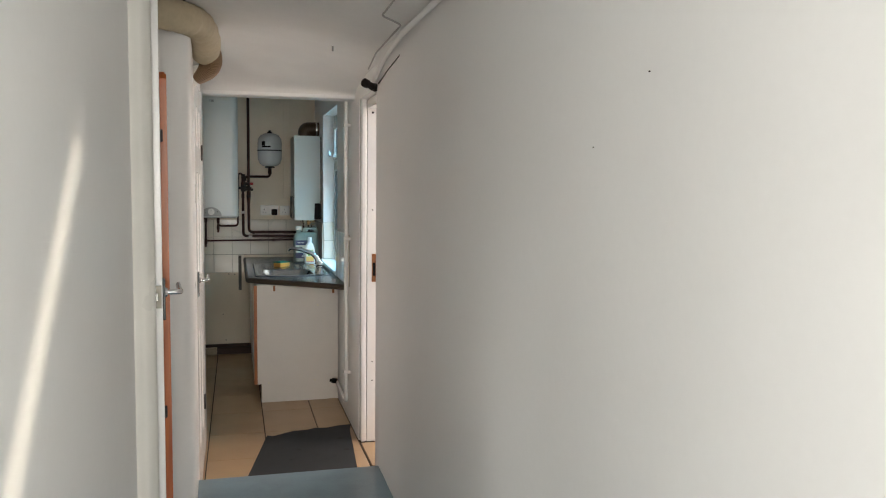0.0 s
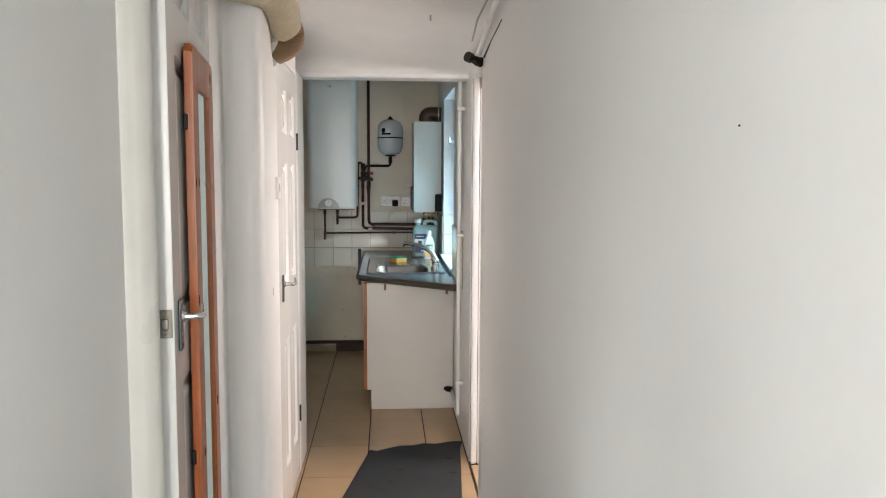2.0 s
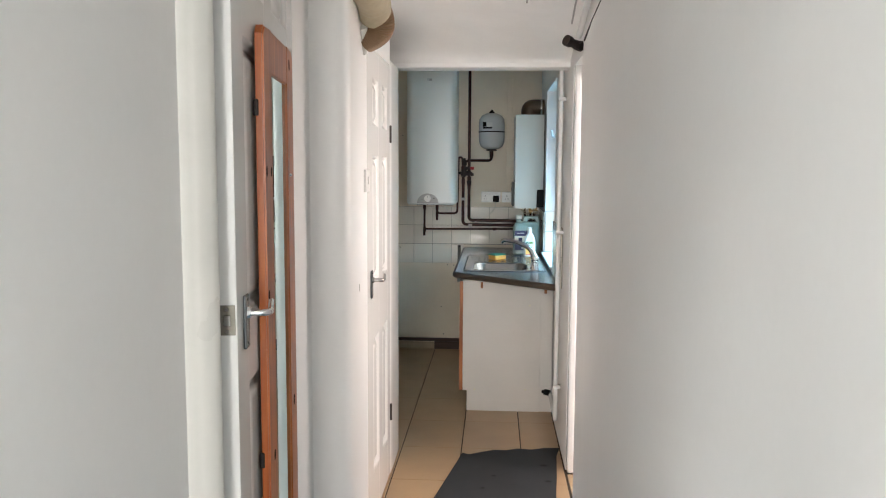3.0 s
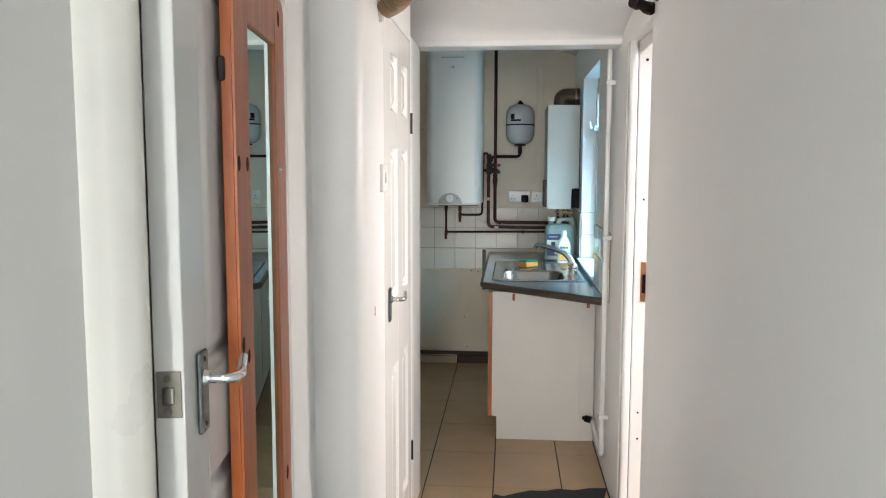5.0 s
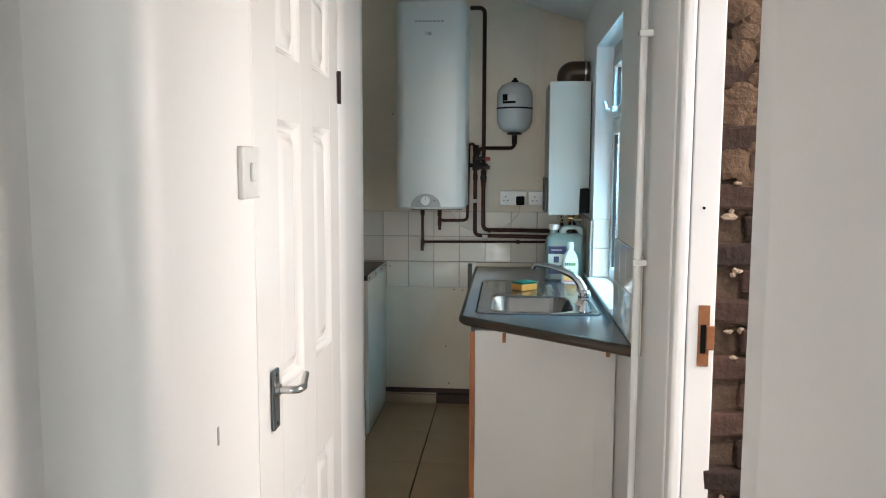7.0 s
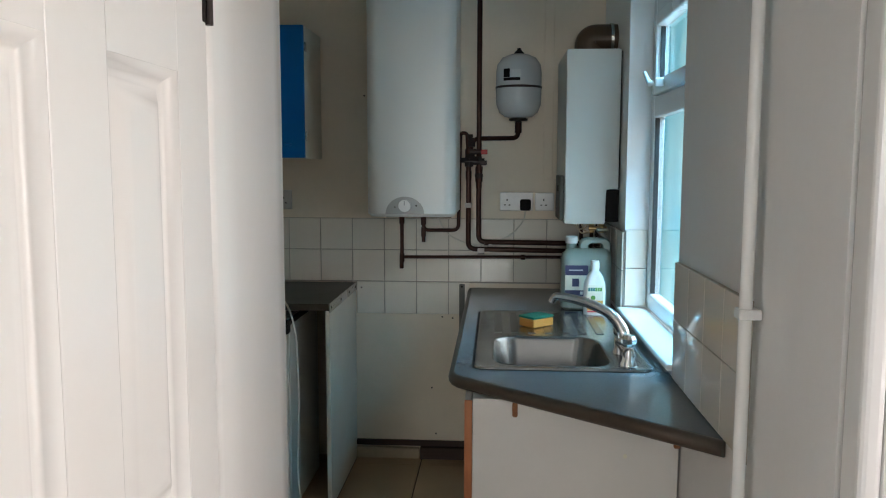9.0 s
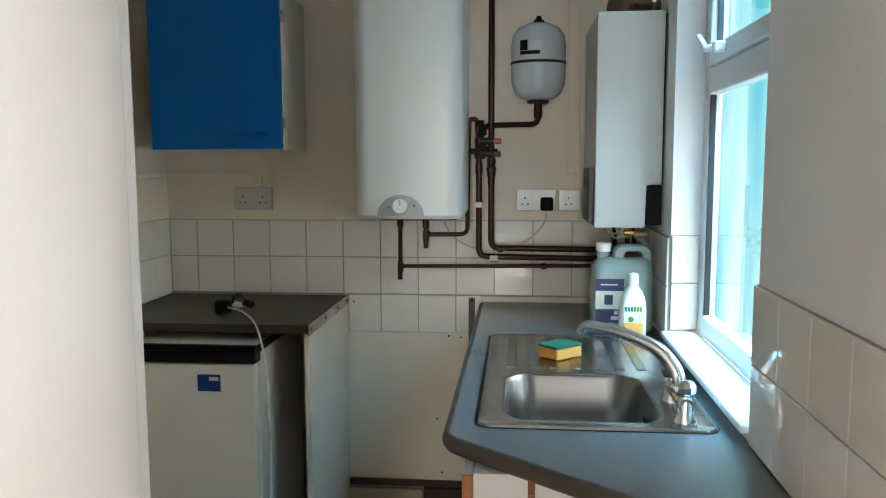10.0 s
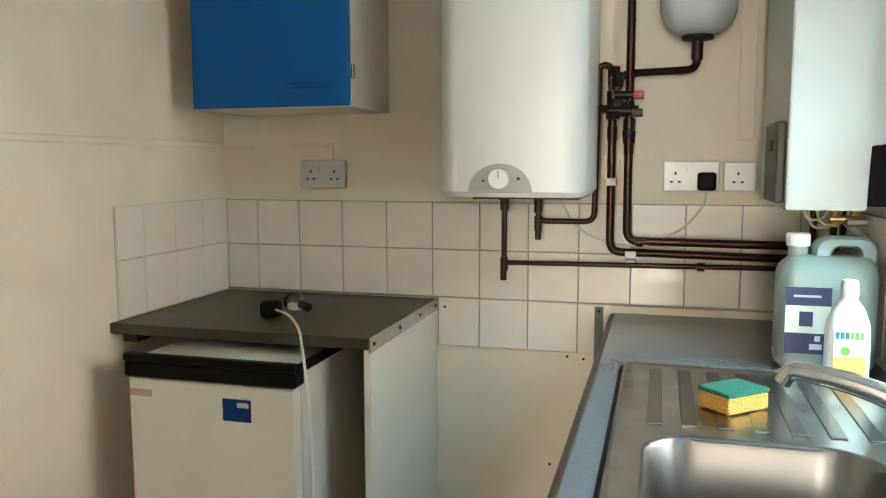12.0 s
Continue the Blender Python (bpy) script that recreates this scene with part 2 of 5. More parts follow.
def backdrop_material(name):
    """Pale blue daylight seen through the window: soft upright patches of sky and far shapes."""
    m = bpy.data.materials.new(name)
    m.use_nodes = True
    nt = m.node_tree
    n, link = nt.nodes, nt.links.new
    n.remove(n["Principled BSDF"])
    tc, mp = n.new("ShaderNodeTexCoord"), n.new("ShaderNodeMapping")
    mp.inputs["Scale"].default_value = (1.0, 1.5, 0.45)
    link(tc.outputs["Object"], mp.inputs["Vector"])
    cloud = n.new("ShaderNodeTexNoise")
    cloud.inputs["Scale"].default_value, cloud.inputs["Detail"].default_value = 1.1, 3
    link(mp.outputs[0], cloud.inputs["Vector"])
    ramp = n.new("ShaderNodeValToRGB")
    ramp.color_ramp.elements[0].position, ramp.color_ramp.elements[0].color = 0.38, (0.05, 0.36, 0.47, 1)
    ramp.color_ramp.elements[1].position, ramp.color_ramp.elements[1].color = 0.66, (0.40, 0.64, 0.68, 1)
    link(cloud.outputs["Fac"], ramp.inputs["Fac"])
    e = n.new("ShaderNodeEmission")
    e.inputs["Strength"].default_value = 1.3
    link(ramp.outputs["Color"], e.inputs["Color"])
    link(e.outputs[0], n["Material Output"].inputs["Surface"])
    return m


# ---- mesh helpers ----
def link_mesh(name, bm, mat, smooth=False):
    me = bpy.data.meshes.new(name)
    bmesh.ops.recalc_face_normals(bm, faces=bm.faces)
    bm.to_mesh(me)
    bm.free()
    for m in (mat if isinstance(mat, (list, tuple)) else [mat]):
        me.materials.append(m)
    if smooth:
        me.shade_smooth()
        me.set_sharp_from_angle(angle=radians(38))
    return new(name, me)


def part(name, bm, mat, parent=None, label="", smooth=False):
    ob = link_mesh(name, bm, mat, smooth)
    if parent is not None:
        ob.parent = parent
        ob.matrix_parent_inverse = base_matrix(parent).inverted()
    return tagged(ob, label) if label else ob


def base_matrix(ob):
    m = ob.matrix_basis.copy()
    if ob.parent is not None:
        m = base_matrix(ob.parent) @ ob.matrix_parent_inverse @ m
    return m


def thing(name, at, label, category, group="", kind=""):
    ob = new(name)
    ob.empty_display_size = 0.1
    ob.matrix_basis = Matrix.Translation(at)
    return tagged(ob, label, category, group, kind)


def setting(name, bm, mat, label="", category="", smooth=False):
    return tagged(link_mesh(name, bm, mat, smooth), label, category, kind="structure")


def box(bm, x0, x1, y0, y1, z0, z1, bevel=0.0, segments=2, m=None):
    got = bmesh.ops.create_cube(bm, size=1)
    vs = got["verts"]
    for v in vs:
        v.co = Vector(((x0 + x1) / 2 + v.co.x * (x1 - x0), (y0 + y1) / 2 + v.co.y * (y1 - y0), (z0 + z1) / 2 + v.co.z * (z1 - z0)))
    if bevel:
        es = list({e for v in vs for e in v.link_edges})
        new_faces = bmesh.ops.bevel(bm, geom=es, offset=bevel, segments=segments, affect="EDGES", profile=0.5)
        vs = list({v for f in new_faces["faces"] for v in f.verts} | {v for v in vs if v.is_valid})
    if m is not None:
        bmesh.ops.transform(bm, matrix=m, verts=vs)
    return vs


def boxed(*dims, bevel=0.0, segments=2, m=None):
    bm = bmesh.new()
    box(bm, *dims, bevel=bevel, segments=segments, m=m)
    return bm


def rod(bm, p0, p1, r, segments=16, r2=None):
    p0, p1 = Vector(p0), Vector(p1)
    way = p1 - p0
    m = Matrix.Translation((p0 + p1) / 2) @ way.to_track_quat("Z", "Y").to_matrix().to_4x4()
    bmesh.ops.create_cone(bm, cap_ends=True, segments=segments, radius1=r, radius2=r if r2 is None else r2, depth=way.length, matrix=m)


def rodded(p0, p1, r, segments=16, r2=None):
    bm = bmesh.new()
    rod(bm, p0, p1, r, segments, r2)
    return bm


def rounded_path(pts, radius, steps=6):
    """The corners of a path of points, turned into bends."""
    pts = [Vector(p) for p in pts]
    out = [pts[0]]
    for a, b, c in zip(pts, pts[1:], pts[2:]):
        u, v = (a - b), (c - b)
        d = min(radius, u.length * 0.49, v.length * 0.49)
        s, e = b + u.normalized() * d, b + v.normalized() * d
        for k in range(steps + 1):
            t = k / steps
            out.append(s.lerp(b, t).lerp(b.lerp(e, t), t))
    out.append(pts[-1])
    return out


def sweep(bm, pts, radii, segments=12):
    """A tube along points; radii: one number, or one a point."""
    pts = [Vector(p) for p in pts]
    if not isinstance(radii, (list, tuple)):
        radii = [radii] * len(pts)
    rings, ref = [], None
    for i, p in enumerate(pts):
        d = (pts[min(i + 1, len(pts) - 1)] - pts[max(i - 1, 0)]).normalized()
        if ref is None:
            ref = d.orthogonal().normalized()
        ref = (ref - d * ref.dot(d)).normalized()
        side = d.cross(ref)
        rings.append([bm.verts.new(p + (ref * math.cos(a) + side * math.sin(a)) * radii[i]) for a in (2 * math.pi * k / segments for k in range(segments))])
    for a, b in zip(rings, rings[1:]):
        for k in range(segments):
            bm.faces.new((a[k], a[(k + 1) % segments], b[(k + 1) % segments], b[k]))
    bm.faces.new(rings[0][::-1])
    bm.faces.new(rings[-1])


def swept(pts, radii, segments=12):
    bm = bmesh.new()
    sweep(bm, pts, radii, segments)
    return bm


def lathe(profile, at, segments=40):
    """A body of revolution about the upright axis through at; profile: (radius, height)."""
    bm = bmesh.new()
    rings = []
    for r, z in profile:
        rings.append([bm.verts.new((at[0] + r * math.cos(a), at[1] + r * math.sin(a), at[2] + z)) for a in (2 * math.pi * k / segments for k in range(segments))])
    for a, b in zip(rings, rings[1:]):
        for k in range(segments):
            bm.faces.new((a[k], a[(k + 1) % segments], b[(k + 1) % segments], b[k]))
    bm.faces.new(rings[0][::-1])
    bm.faces.new(rings[-1])
    return bm


def prism(poly, z0, z1, bevel=0.0, segments=2):
    """An upright prism over a polygon in the plan."""
    bm = bmesh.new()
    low, high = [bm.verts.new((x, y, z0)) for x, y in poly], [bm.verts.new((x, y, z1)) for x, y in poly]
    n = len(poly)
    for k in range(n):
        bm.faces.new((low[k], low[(k + 1) % n], high[(k + 1) % n], high[k]))
    bm.faces.new(low[::-1])
    top = bm.faces.new(high)
    if bevel:
        bmesh.ops.bevel(bm, geom=list(top.edges), offset=bevel, segments=segments, affect="EDGES", profile=0.5)
    return bm


def rounded_rect(x0, x1, y0, y1, r, steps=6):
    out = []
    for cx, cy, a0 in ((x1 - r, y1 - r, 0), (x0 + r, y1 - r, 90), (x0 + r, y0 + r, 180), (x1 - r, y0 + r, 270)):
        out += [(cx + r * math.cos(radians(a0 + 90 * k / steps)), cy + r * math.sin(radians(a0 + 90 * k / steps))) for k in range(steps + 1)]
    return out


# ---- the plan ----
HALL_FLOOR, STEP_Y = 0.175, 5.81
LEFT_WALL, RIGHT_WALL = 0.29, 1.165          # hall
K_LEFT, K_RIGHT, K_BACK = -0.70, 1.215, 9.321  # kitchen
HEAD_Y0, HEAD_Y1, HEAD_Z = 6.90, 7.03, 1.978
DOOR_Y0, DOOR_Y1 = 5.905, 6.68                 # yard door
WIN_Y0, WIN_Y1, WIN_Z0, WIN_Z1 = 7.74, 8.63, 0.885, 2.03
TOP = 2.75

# hall: raised floor, its step, walls and ceiling
setting("floor_hall", boxed(-0.6, 1.42, -2.6, STEP_Y, -0.1, HALL_FLOOR, bevel=0.006), LINO, "raised grey lino hall floor ending in a step", "floor")
setting("floor_trim", boxed(0.345, 1.165, STEP_Y, STEP_Y + 0.012, 0.0, HALL_FLOOR - 0.008, bevel=0.002), OLD_GLOSS, "painted riser of the hall step", "step")
setting("ground", boxed(-30, 40, -30, 40, -0.3, -0.13), PAVING, "paved yard ground outside", "ground")

setting("wall_hall_east", boxed(RIGHT_WALL, 1.42, -2.6, DOOR_Y0, -0.1, TOP, bevel=0.012, segments=3), WHITE_WALL, "plain white plastered hall wall", "wall", True)


def plaster_swell(y, z):
    """How far the old plaster stands proud: one broad low hump near the floor, shaped to give a bright upright band of
    light, and gentle waves.
    """
    low = min(max((1.55 - z) / 0.6, 0.0), 1.0)
    rise = min(max((y - 3.77) / 0.4, 0.0), 1.0)
    fall = min(max((5.7 - y) / 1.4, 0.0), 1.0)
    hump = 0.034 * low * rise * rise * (3 - 2 * rise) * fall * fall * (3 - 2 * fall)
    return hump + 0.0035 * (0.5 + 0.5 * noise.noise(Vector((y * 1.5, z * 0.7, 0.3)))) + 0.0009 * noise.noise(Vector((y * 6.0, z * 5.0, 4.0)))


bm = bmesh.new()
NY, NZ = 150, 44
skin = []
for i in range(NY + 1):
    y = 1.2 + (5.885 - 1.2) * i / NY
    column = []
    for j in range(NZ + 1):
        z = HALL_FLOOR - 0.05 + 2.1 * j / NZ
        edge = min(1.0, i / 8, (NY - i) / 10)
        column.append(bm.verts.new((RIGHT_WALL + 0.001 - edge * (0.0022 + plaster_swell(y, z)), y, z)))
    skin.append(column)
for i in range(NY):
    for j in range(NZ):
        bm.faces.new((skin[i][j], skin[i][j + 1], skin[i + 1][j + 1], skin[i + 1][j]))
setting("wall_plaster", bm, WHITE_WALL, "uneven white plaster skin of the hall wall", "wall", True)
bm = bmesh.new()
box(bm, LEFT_WALL - 0.14, LEFT_WALL, -2.6, 0.4, -0.1, TOP)
box(bm, LEFT_WALL - 0.14, LEFT_WALL, 1.9, 4.335, -0.1, TOP)
box(bm, LEFT_WALL - 0.14, LEFT_WALL, 0.4, 1.9, 2.1, TOP)
box(bm, LEFT_WALL - 0.14, LEFT_WALL - 0.03, 4.335, 5.26, HALL_FLOOR + 2.02, TOP)
setting("wall_hall_west", bm, WHITE_WALL, "white plastered hall wall beside the mirror door", "wall")
setting("wall_hall_chase", prism([(0.11, 5.24), (0.245, 5.24), (0.2405, 5.455), (0.24, 5.478), (0.246, 5.492), (0.262, 5.50), (0.275, 5.5012), (0.312, 5.5048), (0.325, 5.506), (0.35, 5.513), (0.365, 5.53), (0.37, 5.56), (0.3690, 5.592), (0.363, 5.925), (0.11, 5.925)], -0.1, TOP),
        WHITE_WALL, "white boxed-out wall with a softly rounded corner", "wall", True)
setting("wall_hall_door_side", boxed(0.11, 0.318, 5.9252, 6.606, -0.1, TOP), WHITE_WALL, "white wall round the shut cupboard door", "wall")
setting("wall_over_cupboard_door", boxed(0.3182, 0.3605, 5.9254, 6.606, 1.952, TOP, bevel=0.004), WHITE_WALL, "white wall over the shut cupboard door", "wall")
# unseen wall, added so the gap at the mirror door stays dark
setting("wall_light_stop", boxed(-0.6, 0.148, 4.10, 4.22, -0.1, TOP), WHITE_WALL, "unseen wall added behind the hall partition to stop light", "wall")
setting("wall_hall_south", boxed(-0.6, 1.42, -2.74, -2.6, -0.1, TOP), WHITE_WALL, "plain wall behind the hall", "wall")
setting("wall_behind_mirror_door", boxed(-0.75, -0.6, -2.74, 6.9, -0.1, TOP), WHITE_WALL, "plain wall of the room behind the mirror door", "wall")


def shell_ceiling(name, xs, ys, height, label, thick=0.12):
    """A ceiling over a grid of plan lines; height(x, y) gives its underside."""
    bm = bmesh.new()
    low = [[bm.verts.new((x, y, height(x, y))) for y in ys] for x in xs]
    high = [[bm.verts.new((x, y, height(x, y) + thick)) for y in ys] for x in xs]
    for i in range(len(xs) - 1):
        for k in range(len(ys) - 1):
            bm.faces.new((low[i][k], low[i][k + 1], low[i + 1][k + 1], low[i + 1][k]))
            bm.faces.new((high[i][k], high[i + 1][k], high[i + 1][k + 1], high[i][k + 1]))
    for i in range(len(xs) - 1):
        for k in (0, -1):
            bm.faces.new((low[i][k], low[i + 1][k], high[i + 1][k], high[i][k]))
    for k in range(len(ys) - 1):
        for i in (0, -1):
            bm.faces.new((low[i][k], high[i][k], high[i][k + 1], low[i][k + 1]))
    return setting(name, bm, CEILING, label, "ceiling", True)


def hall_height(x, y):
    z = 2.20 - 0.135 * min(max((x - 0.1) / 1.065, 0), 1)
    z += 0.012 * math.sin(2.1 * y + 1.3 * x)
    u = min(max((y - 6.35) / 0.55, 0), 1)
    return z - (z - (HEAD_Z + 0.022)) * (1 - math.sqrt(max(1 - u * u, 0)))


shell_ceiling("ceiling_hall", [-0.6 + k * (RIGHT_WALL + 0.004 + 0.6) / 14 for k in range(15)] + [1.2, 1.30],
              [-2.6 + 0.5 * k for k in range(17)] + [6.1, 6.35] + [6.35 + 0.55 * math.sin(radians(7.5 * k)) for k in range(1, 13)], hall_height, "sagging white hall ceiling curving down to the header")


def kitchen_height(x, y):
    return 2.93 - 0.745 * (x - K_LEFT + 0.1) / (K_RIGHT - K_LEFT + 0.35)


shell_ceiling("ceiling_kitchen", [K_LEFT - 0.1, 0.3, K_RIGHT + 0.25], [HEAD_Y1 - 0.004, 8.2, K_BACK + 0.1], kitchen_height, "sloping lean-to kitchen ceiling")

# partition between hall and kitchen, with its opening
bm = bmesh.new()
box(bm, K_LEFT, 0.29, HEAD_Y0, HEAD_Y1, -0.1, 3.0)
box(bm, 0.29, 1.42, HEAD_Y0, HEAD_Y1, HEAD_Z, 3.0, bevel=0.006)
setting("wall_partition", bm, WHITE_WALL, "white header wall over the kitchen opening", "wall")
door_frame = thing("door_frame", (0.34, 6.95, 0), "white gloss painted timber door lining of the kitchen", "door frame", kind="structure")
part("jamb", prism([(0.255, 6.607), (0.350, 6.607), (0.357, 6.612), (0.360, 6.622), (0.3605, 6.70), (0.359, 6.90), (0.3585, 6.945), (0.355, 6.953), (0.349, 6.9555), (0.255, 6.9555)], 0, HEAD_Z - 0.003), GLOSS_WHITE, door_frame, smooth=True)
part("lining", boxed(0.2905, 0.328, 6.957, 7.028, 0, HEAD_Z - 0.003, bevel=0.003), GLOSS_WHITE, door_frame)

# kitchen walls and floor slab
setting("floor_kitchen", boxed(K_LEFT - 0.1, 1.42, STEP_Y + 0.012, K_BACK + 0.1, -0.12, -0.006), FLOOR_GROUT, "kitchen floor of beige tiles with dark joints", "floor")
wall_back = setting("wall_kitchen_back", boxed(K_LEFT - 0.1, 1.42, K_BACK, K_BACK + 0.14, -0.1, 3.1), CREAM_WALL, "stained cream kitchen wall with white tiles", "wall")
wall_left = setting("wall_kitchen_left", boxed(K_LEFT - 0.14, K_LEFT, HEAD_Y0, K_BACK, -0.1, 3.1), CREAM_WALL, "stained cream kitchen side wall", "wall")
bm = bmesh.new()
box(bm, K_RIGHT, 1.42, DOOR_Y1 + 0.06, WIN_Y0, -0.1, 2.6)
box(bm, K_RIGHT, 1.345, WIN_Y1, K_BACK, -0.1, 2.6)
box(bm, K_RIGHT, 1.345, WIN_Y0, WIN_Y1, -0.1, WIN_Z0 - 0.02)
box(bm, K_RIGHT, 1.345, WIN_Y0, WIN_Y1, WIN_Z1, 2.6)
box(bm, K_RIGHT, 1.42, DOOR_Y0 + 0.002, DOOR_Y1 + 0.06, 1.96, 2.6)
wall_right = setting("wall_kitchen_right", bm, WHITE_WALL, "white kitchen window wall", "wall")

# yard door opening: frame, strike plate
yard_frame = thing("yard_door_frame", (1.27, 6.69, 0), "white painted timber frame of the yard door with a rusty strike plate", "door frame", kind="structure")
part("jamb", boxed(1.252, 1.322, DOOR_Y1, DOOR_Y1 + 0.05, 0, 1.955, bevel=0.004), GLOSS_WHITE, yard_frame)
part("architrave", boxed(1.218, 1.25, DOOR_Y1 - 0.004, DOOR_Y1 + 0.058, 0, 1.99, bevel=0.01, segments=3), GLOSS_WHITE, yard_frame)
part("head", boxed(1.252, 1.332, DOOR_Y0 + 0.004, DOOR_Y1 - 0.002, 1.905, 1.957, bevel=0.004), GLOSS_WHITE, yard_frame)
strike = part("strike_plate", boxed(1.279, 1.308, DOOR_Y1 - 0.004, DOOR_Y1 - 0.0005, 0.93, 1.09, bevel=0.001), RUST, yard_frame, "rusty brass strike plate")
part("keep", boxed(1.285, 1.299, DOOR_Y1 - 0.0065, DOOR_Y1 - 0.0042, 0.965, 1.04), BLACK, strike)
part("lip", boxed(1.298, 1.319, DOOR_Y1 - 0.014, DOOR_Y1 - 0.0045, 0.975, 1.038, bevel=0.003), RUST, strike)
for hole_z in (1.885, 0.47, 0.36, 1.34):
    part("screw_hole", rodded((1.283, DOOR_Y1 - 0.002, hole_z), (1.283, DOOR_Y1 + 0.004, hole_z), 0.006 if hole_z > 1.8 else 0.004, 10), BLACK, yard_frame)

# outside the door: an unseen wall, added to bounce peach light onto the jamb
setting("wall_bounce", boxed(3.0, 3.22, 0.5, 7.4, -0.13, 2.3), PEACH_BOUNCE, "unseen peach wall added outside the door to bounce light in", "wall")
bm = bmesh.new()
box(bm, 2.42, 2.44, 9.2, 24, -0.12, 6)
setting("backdrop", bm, backdrop_material("pale_blue_daylight"), "pale blue daylight beyond the window", "backdrop")

# ---- window ----
window = thing("window_1", (1.33, 8.18, WIN_Z0), "white plastic window with a small opening top light", "window", kind="structure")
FX0, FX1 = 1.30, 1.344
frame_mesh = [("stile", (FX0, FX1, WIN_Y1 - 0.06, WIN_Y1, WIN_Z0, WIN_Z1)), ("stile", (FX0, FX1, WIN_Y0, WIN_Y0 + 0.06, WIN_Z0, WIN_Z1)),
              ("bottom_rail", (FX0, FX1, WIN_Y0 + 0.06, WIN_Y1 - 0.06, WIN_Z0, WIN_Z0 + 0.06)), ("top_rail", (FX0, FX1, WIN_Y0 + 0.06, WIN_Y1 - 0.06, WIN_Z1 - 0.06, WIN_Z1)),
              ("transom", (FX0, FX1, WIN_Y0 + 0.06, WIN_Y1 - 0.06, 1.60, 1.675))]
for nm, dims in frame_mesh:
    part(nm, boxed(*dims, bevel=0.006), UPVC, window)
part("vent_sash", boxed(FX0 - 0.012, FX1 - 0.005, WIN_Y1 - 0.115, WIN_Y1 - 0.062, 1.677, WIN_Z1 - 0.062, bevel=0.006), UPVC, window)
part("vent_rail", boxed(FX0 - 0.012, FX1 - 0.005, WIN_Y0 + 0.062, WIN_Y1 - 0.117, 1.677, 1.728, bevel=0.006), UPVC, window)
part("vent_rail", boxed(FX0 - 0.012, FX1 - 0.005, WIN_Y0 + 0.062, WIN_Y1 - 0.117, WIN_Z1 - 0.112, WIN_Z1 - 0.062, bevel=0.006), UPVC, window)
for z0, z1 in ((WIN_Z0 + 0.062, 1.598), (1.73, WIN_Z1 - 0.114)):
    bm = bmesh.new()
    for d in ((WIN_Y0 + 0.061, WIN_Y0 + 0.066, z0, z1), (WIN_Y1 - 0.124 if z0 > 1.7 else WIN_Y1 - 0.067, WIN_Y1 - 0.118 if z0 > 1.7 else WIN_Y1 - 0.061, z0, z1)):
        box(bm, FX0 + 0.004, FX0 + 0.02, d[0], d[1], d[2], d[3])
    part("gasket", bm, GASKET, window)
    pane = part("pane", boxed(1.321, 1.326, WIN_Y0 + 0.062, WIN_Y1 - 0.062, z0, z1), PANE, window)
    pane.visible_shadow = False
handle = part("vent_handle", boxed(FX0 - 0.045, FX0 - 0.012, 8.34, 8.37, 1.69, 1.72, bevel=0.006), UPVC, window)
part("lever", swept(rounded_path([(FX0 - 0.045, 8.355, 1.705), (FX0 - 0.06, 8.36, 1.70), (FX0 - 0.062, 8.44, 1.745)], 0.02), [0.009] * 8 + [0.007]), UPVC, handle)
setting("window_sill", boxed(1.19, 1.30, WIN_Y0 + 0.004, WIN_Y1 - 0.004, 0.866, WIN_Z0, bevel=0.006), GLOSS_WHITE, "white painted timber sill below the kitchen window", "sill")


# ---- doors ----
def door_leaf(parent, width, height, m, mx=None, mz=None):
    """A six-panel leaf from the hinge at x = 0 to the free edge; the face looks along +y."""
    t = 0.038
    mx = mx or [0.0, 0.105, width / 2 - 0.05, width / 2 + 0.05, width - 0.105, width]
    mz = mz or [0.0, 0.2, 0.84, 0.985, 1.56, 1.67, height - 0.11, height]
    bm = bmesh.new()
    for a, b in ((0, 1), (2, 3), (4, 5)):
        box(bm, mx[a], mx[b], -t, 0, 0, height, bevel=0.002, m=m)
    for z0, z1 in ((0, 1), (2, 3), (4, 5), (6, 7)):
        for a, b in ((1, 2), (3, 4)):
            box(bm, mx[a], mx[b], -t, -0.0003, mz[z0], mz[z1], m=m)
    leaf = part("leaf", bm, GLOSS_WHITE, parent)
    for z0, z1 in ((1, 2), (3, 4), (5, 6)):
        for a, b in ((1, 2), (3, 4)):
            bm = bmesh.new()
            x0, x1, w0, w1 = mx[a], mx[b], mz[z0], mz[z1]
            rings = []
            for inset, depth in ((0.0, -0.0008), (0.005, -0.003), (0.012, -0.0125), (0.018, -0.016), (0.024, -0.016), (0.040, -0.007), (0.048, -0.005), (0.056, -0.005)):
                rings.append([bm.verts.new(m @ Vector(c)) for c in ((x0 + inset, depth, w0 + inset), (x1 - inset, depth, w0 + inset), (x1 - inset, depth, w1 - inset), (x0 + inset, depth, w1 - inset))])
            for r, s in zip(rings, rings[1:]):
                for k in range(4):
                    bm.faces.new((r[k], r[(k + 1) % 4], s[(k + 1) % 4], s[k]))
            bm.faces.new(rings[-1])
            part("panel", bm, GLOSS_WHITE, leaf, smooth=True)
    return leaf


